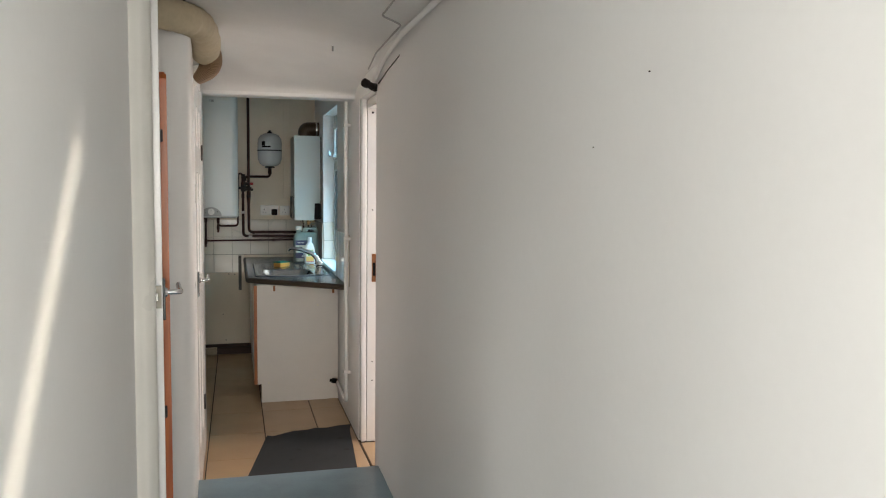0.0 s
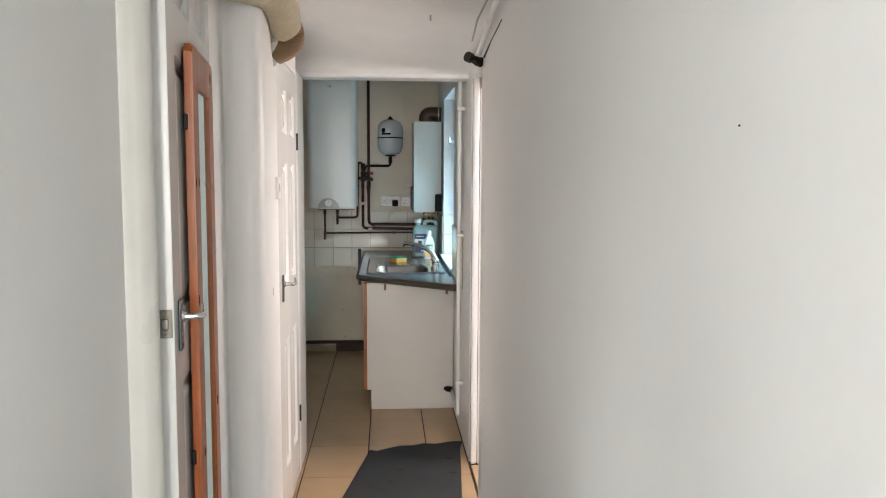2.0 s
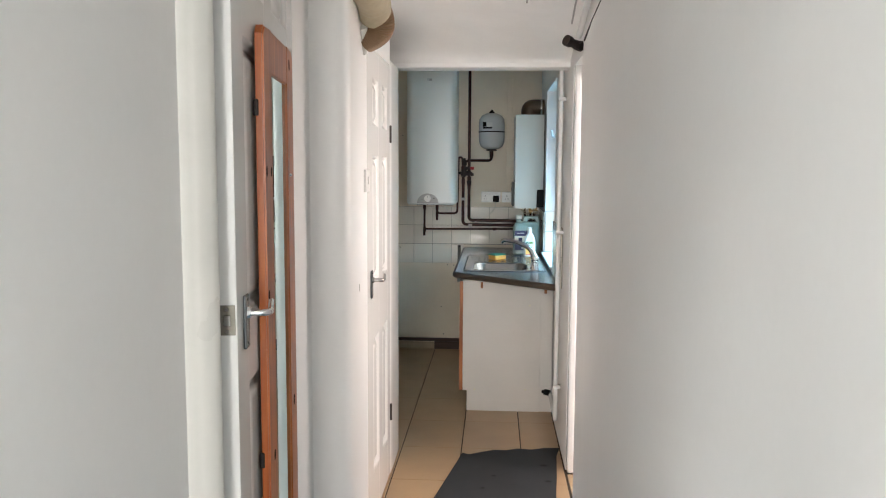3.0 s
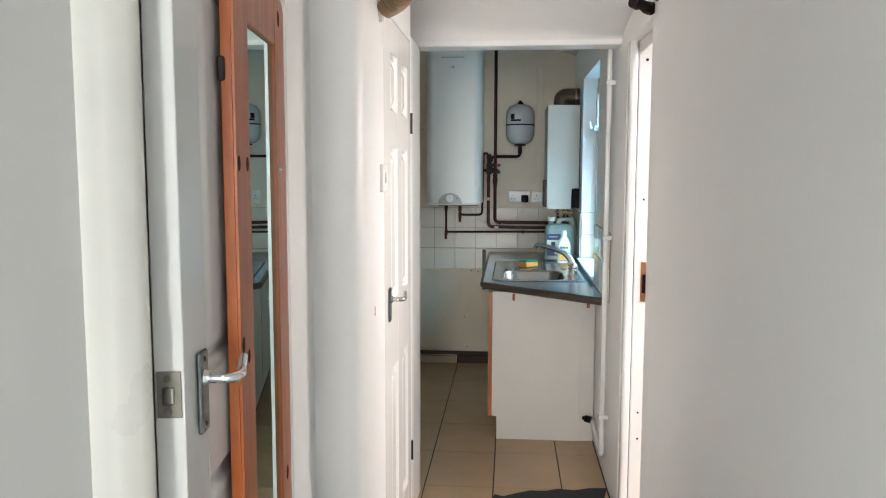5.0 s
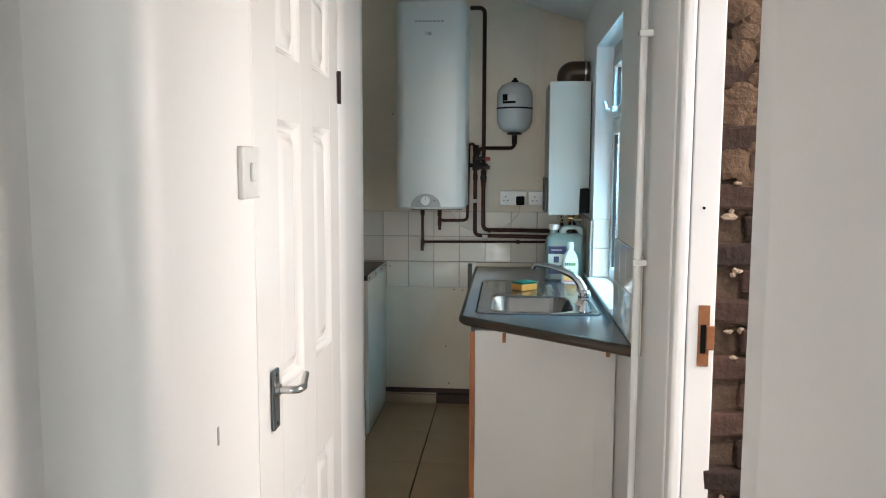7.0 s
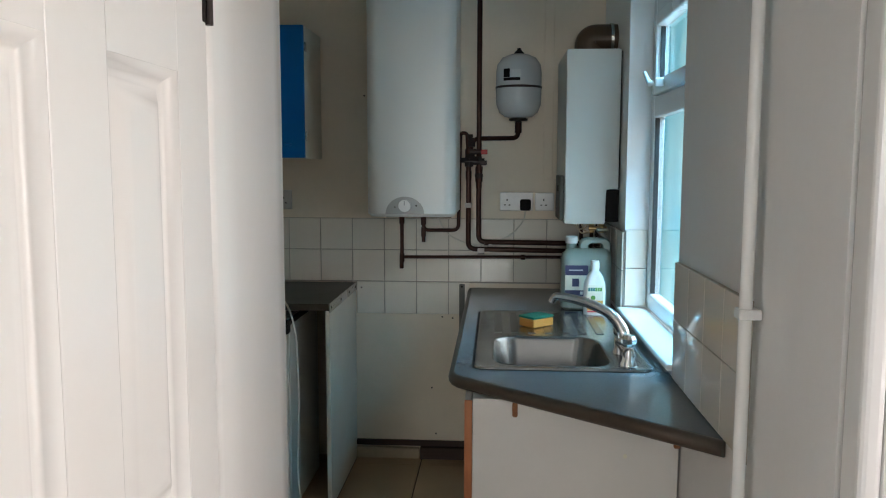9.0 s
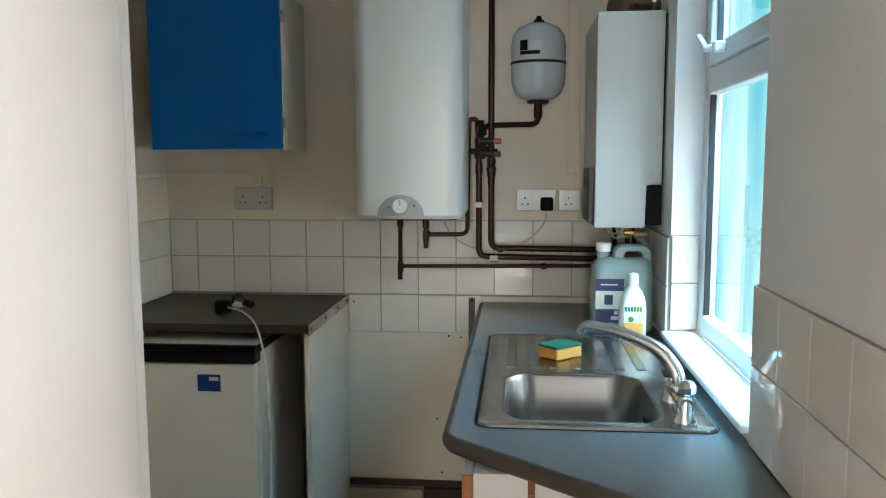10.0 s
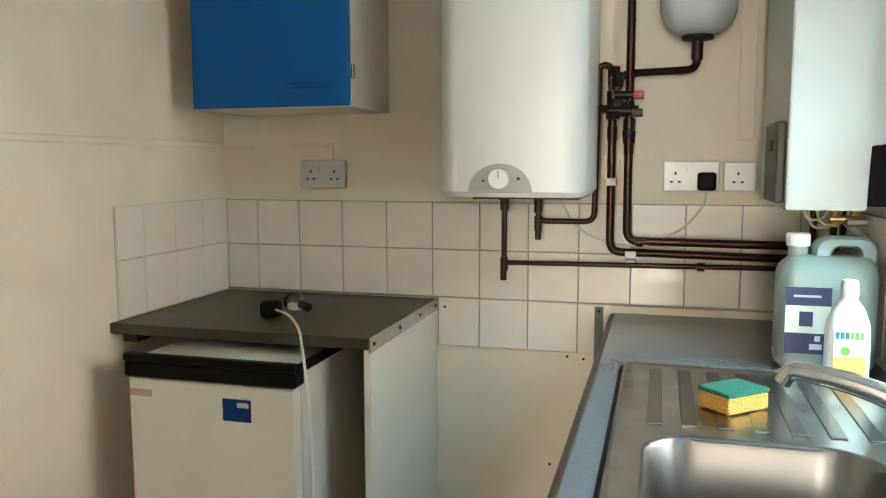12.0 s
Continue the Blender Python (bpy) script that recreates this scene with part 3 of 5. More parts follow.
def lever_handle(parent, m, x, z, mat):
    """Short latch plate and bent flat lever on a leaf's face; the lever points towards the hinge."""
    plate = part("backplate", boxed(x - 0.018, x + 0.018, 0.0005, 0.008, z - 0.056, z + 0.056, bevel=0.0035, m=m), DARK_CHROME, parent, "dark worn chrome backplate")
    part("rose", rodded(m @ Vector((x, 0.0078, z + 0.018)), m @ Vector((x, 0.014, z + 0.018)), 0.0135, 20, 0.011), mat, plate, smooth=True)
    pts = [m @ p for p in rounded_path([(x, 0.012, z + 0.018), (x, 0.046, z + 0.018), (x - 0.03, 0.049, z + 0.016), (x - 0.040, 0.047, z + 0.017), (x - 0.070, 0.044, z + 0.031)], 0.014, 5)]
    n = len(pts)
    part("lever", swept(pts, [0.0074 if i < n * 0.6 else 0.0074 - 0.0015 * (i - n * 0.6) / (n * 0.4) for i in range(n)], 12), mat, plate, smooth=True)
    for dz in (-0.045, 0.045):
        part("screw", rodded(m @ Vector((x, 0.0075, z + dz)), m @ Vector((x, 0.0087, z + dz)), 0.0035, 10), DARK_METAL, plate)
    return plate


def facing(hinge, free):
    """The pose of a leaf whose hinge and free edge stand there in the plan, its face towards +x."""
    d = (Vector(free) - Vector(hinge)).normalized()
    n = Vector((-d.y, d.x))
    return Matrix(((d.x, n.x, 0, hinge[0]), (d.y, n.y, 0, hinge[1]), (0, 0, 1, 0), (0, 0, 0, 1)))


# cupboard door, shut flush in the hall wall
kd = thing("door_1", (0.345, 6.59, 0.01), "white gloss six-panel door shut flush in the hall wall", "door", kind="structure")
KM = Matrix.Translation((0, 0, 0.012)) @ facing((0.3605, 6.598), (0.3625, 5.930))
door_leaf(kd, 0.668, 1.935, KM, [0.0, 0.094, 0.258, 0.360, 0.526, 0.668], [0.0, 0.2, 0.770, 1.003, 1.517, 1.638, 1.825, 1.935])
lever_handle(kd, KM, 0.585, 1.006, DULL_CHROME)
for z in (0.3, 1.625):
    hinge = part("hinge", rodded(KM @ Vector((-0.003, 0.003, z - 0.04)), KM @ Vector((-0.003, 0.003, z + 0.04)), 0.0055, 12), DARK_METAL, kd, "dark brass butt hinge")
    part("hinge_flap", boxed(0.002, 0.012, 0.0002, 0.0016, z - 0.038, z + 0.038, m=KM), DARK_METAL, hinge)

# mirror door, ajar
md = thing("door_2", (0.28, 5.22, HALL_FLOOR), "white gloss panelled door standing ajar, a long mirror hung on it", "door", kind="structure")
MM = Matrix.Translation((0, 0, HALL_FLOOR + 0.01)) @ facing((0.2600, 5.2315), (0.3473, 4.4414))
LEAF = 0.795
door_leaf(md, LEAF, 1.97, MM)
lever_handle(md, MM, LEAF - 0.067, 0.977, CHROME)
latch = part("latch_plate", boxed(LEAF, LEAF + 0.003, -0.034, -0.003, 0.962, 1.022, bevel=0.001, m=MM), BRASS, md, "tarnished brass latch plate")
part("latch_bolt", boxed(LEAF + 0.003, LEAF + 0.010, -0.025, -0.011, 0.981, 1.003, bevel=0.002, m=MM), DULL_CHROME, latch)
for z in (0.970, 1.014):
    part("screw", rodded(MM @ Vector((LEAF + 0.0025, -0.0195, z)), MM @ Vector((LEAF + 0.0042, -0.0195, z)), 0.0042, 10), DULL_CHROME, latch)
mirror_frame_2 = thing("door_frame_2", (0.27, 4.4, HALL_FLOOR), "cream gloss architrave of the mirror door", "door frame", kind="structure")
part("architrave", prism([(0.288, 4.318), (0.296, 4.321), (0.304, 4.329), (0.313, 4.335), (0.318, 4.339), (0.324, 4.347), (0.331, 4.357), (0.336, 4.368), (0.336, 4.379), (0.2905, 4.379)], HALL_FLOOR, 2.03), OLD_GLOSS, mirror_frame_2, smooth=True)
part("lining", boxed(0.1505, 0.2900, 4.3355, 4.378, HALL_FLOOR, 2.19, bevel=0.002), OLD_GLOSS, mirror_frame_2)

# long mirror in a pine frame on the door
mirror = thing("wall_mirror", tuple(MM @ Vector((0.44, 0.01, 0.3))), "long mirror in a varnished orange pine frame hung on the door", "mirror")
MX0, MX1, MZ0, MZ1 = 0.168, 0.592, 0.22, 1.602     # along the leaf from the hinge, heights over the leaf's foot


def mirror_stile(x0, x1, clip_side):
    bm = bmesh.new()
    c = 0.02
    pts = [(x0, MZ0), (x1, MZ0), (x1, MZ1 - (c if clip_side > 0 else 0)), (x1 - (c if clip_side > 0 else 0), MZ1), (x0 + (c if clip_side < 0 else 0), MZ1), (x0, MZ1 - (c if clip_side < 0 else 0))]
    a, b = [bm.verts.new(MM @ Vector((x, 0.005, z))) for x, z in pts], [bm.verts.new(MM @ Vector((x, 0.024, z))) for x, z in pts]
    for k in range(6):
        bm.faces.new((a[k], a[(k + 1) % 6], b[(k + 1) % 6], b[k]))
    bm.faces.new(a[::-1])
    top = bm.faces.new(b)
    bmesh.ops.bevel(bm, geom=list(top.edges), offset=0.004, segments=2, affect="EDGES")
    return bm


RAIL = 0.096
part("stile", mirror_stile(MX0, MX0 + RAIL, -1), PINE, mirror)
part("stile", mirror_stile(MX1 - RAIL, MX1, 1), PINE, mirror)
part("rail", boxed(MX0 + RAIL, MX1 - RAIL, 0.005, 0.0235, MZ1 - RAIL, MZ1, bevel=0.003, m=MM), PINE, mirror)
part("rail", boxed(MX0 + RAIL, MX1 - RAIL, 0.005, 0.0235, MZ0, MZ0 + RAIL, bevel=0.003, m=MM), PINE, mirror)
part("mirror_glass", boxed(MX0 + RAIL - 0.004, MX1 - RAIL + 0.004, 0.009, 0.017, MZ0 + RAIL - 0.004, MZ1 - RAIL + 0.004, m=MM), MIRROR, mirror, "silvered mirror glass")
knot_rng = random.Random(4)
for x, z in ((MX1 - 0.018, 1.284), (MX1 - 0.074, 1.283), (MX1 - 0.02, 1.005), (MX1 - 0.055, 0.979), (MX1 - 0.035, 0.47), (MX1 - 0.06, 0.62), (MX0 + 0.05, 0.66), (MX0 + 0.06, 1.56)):
    bm = bmesh.new()
    r = knot_rng.uniform(0.009, 0.013)
    ring = [bm.verts.new(MM @ Vector((x + r * math.cos(a), 0.0243, z + 1.25 * r * math.sin(a)))) for a in (2 * math.pi * k / 12 for k in range(12))]
    bm.faces.new(ring)
    part("knot", bm, KNOT, mirror)
for z in (1.274,):
    part("hook", rodded(MM @ Vector((MX0 + 0.07, 0.0238, z)), MM @ Vector((MX0 + 0.07, 0.029, z)), 0.005, 10, 0.0025), CHROME, mirror, "tiny chrome screw")
for z in (MZ1 - 0.18, 0.63):
    part("clip", boxed(MX1 + 0.001, MX1 + 0.008, 0.001, 0.012, z - 0.018, z + 0.018, bevel=0.003, m=MM), DARK_METAL, mirror, "dark mounting clip")

# hall fittings
switch = thing("light_switch", (0.36, 5.89, 1.38), "greyed white plastic light switch on the hall wall", "light switch")
part("plate", boxed(0.3632, 0.374, 5.845, 5.928, 1.39, 1.474, bevel=0.003), SWITCH, switch)
part("rocker", boxed(0.374, 0.379, 5.878, 5.896, 1.418, 1.448, bevel=0.002), SWITCH, switch)

duct = thing("flexible_duct", (0.3, 5.6, 2.0), "cream flexible duct bending round under the hall ceiling", "duct")
pts = rounded_path([(0.19, 5.36, 2.10), (0.33, 5.425, 2.10), (0.405, 5.55, 2.098), (0.423, 5.72, 2.06), (0.415, 5.80, 2.025)], 0.09, 8)
part("tube", swept(pts, [0.060 + 0.002 * math.sin(i * 2.2) for i in range(len(pts))], 24), DUCT, duct, smooth=True)
pts = [Vector((0.432, 5.79, 2.035)).lerp(Vector((0.372, 5.85, 1.945)), i / 40) + Vector((0.03, 0, -0.012)) * math.sin(math.pi * i / 40) for i in range(41)]
part("bellows", swept(pts, [0.043 + 0.005 * (i % 2) for i in range(41)], 24), DUCT_DARK, duct, "brown ribbed end of the duct")
part("collar", swept([(0.362, 5.80, 1.985), (0.362, 5.86, 1.90)], [0.03, 0.018], 14), OLD_GLOSS, duct)
part("strap", boxed(0.33, 0.36, 5.43, 5.445, 2.155, 2.19, bevel=0.003), DARK_METAL, duct)

valve = thing("stop_valve", (1.15, 5.86, 1.92), "dark brass stop valve on a painted pipe under the ceiling", "valve")
part("body", swept([(1.166, 5.89, 1.93), (1.14, 5.87, 1.925), (1.118, 5.855, 1.935)], [0.014, 0.018, 0.013], 14), DARK_METAL, valve, smooth=True)
part("wheel", rodded((1.116, 5.855, 1.934), (1.100, 5.842, 1.939), 0.02, 16), DARK_METAL, valve)
part("union", rodded((1.146, 5.872, 1.922), (1.158, 5.862, 1.918), 0.017, 6), DARK_METAL, valve)
pts = rounded_path([(1.13, 3.0, 2.05), (1.135, 4.6, 2.04), (1.128, 5.2, 2.028), (1.14, 5.55, 2.005), (1.148, 5.86, 1.955)], 0.1, 6)
ceiling_pipe = thing("ceiling_pipe", (1.13, 4.0, 2.04), "thickly painted pipe along the hall ceiling corner", "pipe")
part("tube", swept(pts, 0.0105, 12), CEILING, ceiling_pipe, smooth=True)
cable = thing("cable", (1.05, 5.0, 2.05), "thin grey painted cable clipped under the hall ceiling", "cable")
part("wire", swept(rounded_path([(1.02, 4.4, 2.062), (1.03, 5.02, 2.061), (1.105, 5.05, 2.04), (1.11, 5.6, 2.03), (1.12, 5.85, 2.0)], 0.02, 4), 0.0035, 8), GREY_PLASTIC, cable)
part("wire", swept([(1.163, 5.35, 1.985), (1.163, 5.6, 1.962), (1.163, 5.82, 1.935)], 0.004, 8), DARK_METAL, cable)
for x, y, z in ((0.96, 5.86, 2.085),):
    hook = thing("ceiling_hook", (x, y, z - 0.01), "small dark nail in the hall ceiling", "nail")
    part("head", rodded((x, y, z - 0.012), (x, y, z + 0.01), 0.004, 8), GREY_PLASTIC, hook)
for y, z, r in ((3.408, 1.654, 0.0013), (3.60, 1.545, 0.0011)):
    nail = thing("wall_nail", (1.163, y, z), "small nail in the white hall wall", "nail")
    part("head", rodded((1.1602, y, z), (1.17, y, z), r, 8), DARK_METAL, nail)

# dark mat at the foot of the step
bm = prism([(0.50, 5.84), (0.60, 6.36), (0.698, 6.90), (0.735, 6.875), (0.80, 6.92), (0.86, 6.955), (0.93, 6.95), (0.985, 6.985), (1.06, 6.97), (1.13, 7.005), (1.208, 7.01),
            (1.185, 6.90), (1.165, 6.62), (1.15, 6.45), (1.10, 5.84)], 0.003, 0.0085, bevel=0.002)
mat_ob = tagged(link_mesh("floor_mat", bm, MAT), "torn dark grey mat on the beige tiled floor", "mat")
for x, y, r in ((0.86, 6.60, 0.009), (0.81, 6.45, 0.009), (1.11, 6.75, 0.014), (1.12, 6.55, 0.012), (0.95, 6.5, 0.006)):
    bm = bmesh.new()
    bm.faces.new([bm.verts.new((x + r * 1.4 * math.cos(a), y + r * math.sin(a), 0.0093)) for a in (2 * math.pi * k / 9 for k in range(9))])
    part("hole", bm, BLACK, mat_ob)

# white painted pipe on the window wall
pipe = thing("painted_pipe", (1.19, 7.09, 0.1), "white painted pipe clipped up the kitchen wall", "pipe")
part("tube", swept(rounded_path([(1.188, 7.085, 2.14), (1.188, 7.085, 0.14), (1.198, 7.20, 0.11), (1.2, 7.62, 0.125)], 0.03), 0.0125, 14), GLOSS_WHITE, pipe, smooth=True)
for z in (0.32, 1.15, 1.84):
    part("clip", boxed(1.172, 1.214, 7.066, 7.104, z - 0.01, z + 0.01, bevel=0.004), GLOSS_WHITE, pipe)
stub = thing("tap_stub", (1.19, 7.63, 0.13), "small black tap stub on the end of the pipe", "valve")
part("body", rodded((1.195, 7.60, 0.135), (1.165, 7.615, 0.137), 0.018, 14), BLACK, stub)
part("neck", rodded((1.165, 7.615, 0.137), (1.152, 7.622, 0.138), 0.011, 12), BLACK, stub)

# ---- base unit and worktop under the window ----
WT = 0.845
unit = thing("sink_base_unit", (0.93, 8.4, 0), "white base unit with orange wood edging under the sink", "kitchen unit")
bm = bmesh.new()
pts = [(0.692, 0.0), (1.135, 0.0), (1.135, 0.807), (0.667, 0.807), (0.667, 0.128), (0.692, 0.128)]
a, b = [bm.verts.new((x, 7.645, z)) for x, z in pts], [bm.verts.new((x, 7.663, z)) for x, z in pts]
for k in range(6):
    bm.faces.new((a[k], a[(k + 1) % 6], b[(k + 1) % 6], b[k]))
bm.faces.new(a[::-1])
bm.faces.new(b)
part("end_panel", bm, PANEL_WHITE, unit)
part("top_board", boxed(0.667, 1.2, 7.6645, 7.832, 0.79, 0.8068), PANEL_WHITE, unit)
part("filler_strip", boxed(1.136, 1.21, 7.652, 7.668, 0.0, 0.807), PANEL_WHITE, unit)
part("plinth", boxed(0.695, 0.713, 7.665, 9.31, 0, 0.126), DARK_TIMBER, unit)
part("base", boxed(0.669, 1.2, 7.665, 9.31, 0.128, 0.146), PANEL_WHITE, unit)
for y0, y1 in ((7.646, 8.19), (8.194, 8.74), (8.744, 9.30)):
    d = part("door", boxed(0.646, 0.6645, y0 + 0.0045, y1 - 0.004, 0.13, 0.80, bevel=0.002), PANEL_WHITE, unit)
    part("edge_strip", boxed(0.645, 0.6655, y0, y0 + 0.004, 0.128, 0.802), ORANGE_EDGE, d, "orange wood edging")
catch = part("catch", boxed(0.772, 0.786, 7.638, 7.6445, 0.762, 0.80, bevel=0.003), RUST, unit, "rusty brass cupboard catch")
part("pin", rodded((0.779, 7.630, 0.77), (0.779, 7.638, 0.77), 0.007, 10), RUST, catch)
for x, z in ((0.74, 0.135), (1.05, 0.14), (1.07, 0.66)):
    part("screw_cap", rodded((x, 7.6435, z), (x, 7.6455, z), 0.006, 10), LABEL_CREAM, unit)
part("hook", boxed(1.14, 1.155, 7.40, 7.412, 0.772, 0.806, bevel=0.003), RUST, unit, "rusty hook under the worktop")

worktop = thing("worktop_window", (0.9, 8.3, 0.81), "grey-brown laminate worktop with a diagonal cut end", "worktop")
bm = bmesh.new()
for poly in ([(0.628, 7.737), (1.213, 7.262), (1.213, 7.86), (0.612, 7.86), (0.612, 7.762)], [(0.612, 7.86), (0.72, 7.86), (0.72, 8.235), (0.612, 8.235)],
             [(1.068, 7.86), (1.213, 7.86), (1.213, 8.235), (1.068, 8.235)], [(0.612, 8.235), (1.213, 8.235), (1.213, 9.314), (0.612, 9.314)]):
    piece = prism(poly, WT - 0.037, WT)
    me = bpy.data.meshes.new("piece")
    piece.to_mesh(me)
    piece.free()
    bm.from_mesh(me)
    bpy.data.meshes.remove(me)
part("slab", bm, WORKTOP, worktop)
edge_pts = rounded_path([(0.612, 9.31, WT - 0.0185), (0.612, 7.752, WT - 0.0185), (1.213, 7.26, WT - 0.0185)], 0.035, 6)
part("rounded_edge", swept(edge_pts, 0.0186, 14), WORKTOP_EDGE, worktop, "worn brown worktop edge", smooth=True)
bracket = thing("metal_bracket", (0.565, 9.31, 0.6), "dull metal joining strip screwed to the wall by the worktop", "bracket")
part("strip", boxed(0.552, 0.578, 9.305, 9.318, 0.56, 0.862, bevel=0.002), ZINC, bracket)
part("screw", rodded((0.565, 9.304, 0.85), (0.565, 9.3065, 0.85), 0.005, 10), BLACK, bracket)

# ---- sink ----
sink = thing("sink", (0.92, 8.25, WT), "stainless steel inset sink with a ribbed drainer", "sink")


def ring_mesh(rings):
    bm = bmesh.new()
    vs = [[bm.verts.new((x, y, z)) for x, y in poly] for poly, z in rings]
    n = len(vs[0])
    for r, s in zip(vs, vs[1:]):
        for k in range(n):
            bm.faces.new((r[k], r[(k + 1) % n], s[(k + 1) % n], s[k]))
    return bm, vs


def rr(x0, x1, y0, y1, r):
    return rounded_rect(x0, x1, y0, y1, r, 8)


SX0, SX1, SY0, SY1 = 0.664, 1.172, 7.80, 8.70
bm, vs = ring_mesh([(rr(SX0, SX1, SY0, SY1, 0.035), WT + 0.0008), (rr(SX0 + 0.003, SX1 - 0.003, SY0 + 0.003, SY1 - 0.003, 0.034), WT + 0.0065), (rr(SX0 + 0.008, SX1 - 0.008, SY0 + 0.008, SY1 - 0.008, 0.03), WT + 0.0078),
                    (rr(SX0 + 0.016, SX1 - 0.016, SY0 + 0.016, SY1 - 0.016, 0.026), WT + 0.0035), (rr(0.716, 1.070, 7.838, 8.242, 0.085), WT + 0.0035)])
part("rim", bm, STEEL_RIM, sink, smooth=True)
bm, vs = ring_mesh([(rr(SX0 - 0.006, SX1 + 0.003, SY0 - 0.003, SY1 + 0.003, 0.038), WT + 0.0006), (rr(SX0 - 0.004, SX1 + 0.002, SY0 - 0.002, SY1 + 0.002, 0.037), WT + 0.0018), (rr(SX0 + 0.001, SX1 - 0.001, SY0 + 0.001, SY1 - 0.001, 0.035), WT + 0.0018)])
part("seal", bm, BLACK, sink, "dark sealant line round the rim")
bm, vs = ring_mesh([(rr(0.716, 1.070, 7.838, 8.242, 0.085), WT + 0.0035), (rr(0.721, 1.065, 7.843, 8.237, 0.082), WT + 0.001), (rr(0.726, 1.060, 7.848, 8.232, 0.078), WT - 0.010),
                    (rr(0.738, 1.048, 7.860, 8.220, 0.075), WT - 0.10), (rr(0.748, 1.038, 7.870, 8.210, 0.072), WT - 0.132), (rr(0.775, 1.011, 7.897, 8.183, 0.06), WT - 0.148), (rr(0.82, 0.966, 7.95, 8.13, 0.04), WT - 0.150)])
bm.faces.new(vs[-1])
part("bowl", bm, STEEL, sink, smooth=True)
part("waste", lathe([(0.002, 0), (0.03, 0), (0.035, 0.003), (0.036, 0.0005)], (0.893, 8.04, WT - 0.150), 24), CHROME, sink)
part("overflow", rodded((1.052, 8.02, WT - 0.045), (1.046, 8.02, WT - 0.047), 0.012, 14), BLACK, sink)
for i in range(7):
    x = 0.735 + 0.058 * i
    bm = bmesh.new()
    box(bm, x - 0.013, x + 0.013, 8.285, 8.655, WT + 0.0025, WT + 0.0062, bevel=0.0016)
    part("rib", bm, STEEL, sink)

tap = thing("mixer_tap", (1.11, 7.95, WT), "chrome mixer tap with a long swan spout", "tap")
part("bridge", rodded((1.108, 7.845, WT + 0.042), (1.108, 8.025, WT + 0.042), 0.017, 16), CHROME, tap, smooth=True)
for y in (7.86, 8.01):
    post = part("pillar", lathe([(0.026, 0.004), (0.026, 0.010), (0.019, 0.022), (0.0185, 0.045), (0.013, 0.058), (0.012, 0.066)], (1.108, y, WT), 20), CHROME, tap, smooth=True)
    part("knob", lathe([(0.010, 0.0), (0.018, 0.003), (0.0225, 0.011), (0.0225, 0.024), (0.018, 0.033), (0.007, 0.036)], (1.108, y, WT + 0.060), 10), CHROME, post)
sp = rounded_path([(1.108, 7.938, WT + 0.045), (1.106, 7.94, WT + 0.09), (1.075, 7.958, WT + 0.137), (0.99, 7.997, WT + 0.170), (0.908, 8.03, WT + 0.178), (0.898, 8.034, WT + 0.158)], 0.045, 6)
part("swivel", lathe([(0.019, 0), (0.022, 0.004), (0.022, 0.016), (0.0195, 0.02)], (1.108, 7.938, WT + 0.05), 20), CHROME, tap, smooth=True)
part("spout", swept(sp, [0.0195 - 0.0085 * i / len(sp) for i in range(len(sp))], 16), CHROME, tap, smooth=True)

# ---- on the worktop ----
sponge = thing("sponge", (0.87, 8.40, WT + 0.007), "orange kitchen sponge with a green scouring top", "sponge")
SM = pose(0.872, 8.41, WT + 0.007, 0, 0, 42)
part("foam", boxed(-0.05, 0.05, -0.037, 0.037, 0, 0.03, bevel=0.004, m=SM), SPONGE, sponge)
part("scourer", boxed(-0.051, 0.051, -0.038, 0.038, 0.0302, 0.039, bevel=0.0025, m=SM), SCOURER, sponge, "green scouring layer")

jug = thing("detergent_jug", (1.065, 8.80, WT), "pale aqua plastic five-litre canister with a moulded handle", "canister")
JX0, JX1, JY0, JY1 = 0.988, 1.188, 8.735, 8.855
bm, vs = ring_mesh([(rr(JX0 + 0.012, JX1 - 0.012, JY0 + 0.012, JY1 - 0.012, 0.03), WT + 0.001), (rr(JX0, JX1, JY0, JY1, 0.035), WT + 0.014), (rr(JX0, JX1, JY0, JY1, 0.035), WT + 0.205),
                    (rr(JX0 + 0.006, JX1 - 0.002, JY0 + 0.006, JY1 - 0.006, 0.034), WT + 0.225), (rr(JX0 + 0.025, JX1 - 0.012, JY0 + 0.02, JY1 - 0.02, 0.03), WT + 0.245), (rr(JX0 + 0.04, JX1 - 0.02, JY0 + 0.035, JY1 - 0.035, 0.02), WT + 0.25)])
bm.faces.new(vs[0][::-1])
bm.faces.new(vs[-1])
part("body", bm, JUG, jug, smooth=True)
rounds = []
for inset, depth in ((0.0, -0.018), (0.007, -0.027), (None, -0.027), (None, -0.019), (None, 0.019), (0.007, 0.027), (0.0, 0.018)):
    if inset is None:
        grow = 0.005 if abs(depth) > 0.02 else 0.0
        loop = rr(1.096 - grow, 1.150 + grow, WT + 0.238 - grow, WT + 0.268 + grow, 0.014 + grow)
    else:
        loop = rr(1.058 + inset, 1.186 - inset, WT + 0.19 + inset, WT + 0.292 - inset, 0.034 - inset)
    rounds.append((loop, depth))
bm = bmesh.new()
loops = [[bm.verts.new((x, 8.795 + depth, z)) for x, z in loop] for loop, depth in rounds]
for r, s in zip(loops, loops[1:] + loops[:1]):
    for k in range(len(r)):
        bm.faces.new((r[k], r[(k + 1) % len(r)], s[(k + 1) % len(r)], s[k]))
bmesh.ops.recalc_face_normals(bm, faces=bm.faces)
part("handle", bm, JUG, jug, smooth=True)
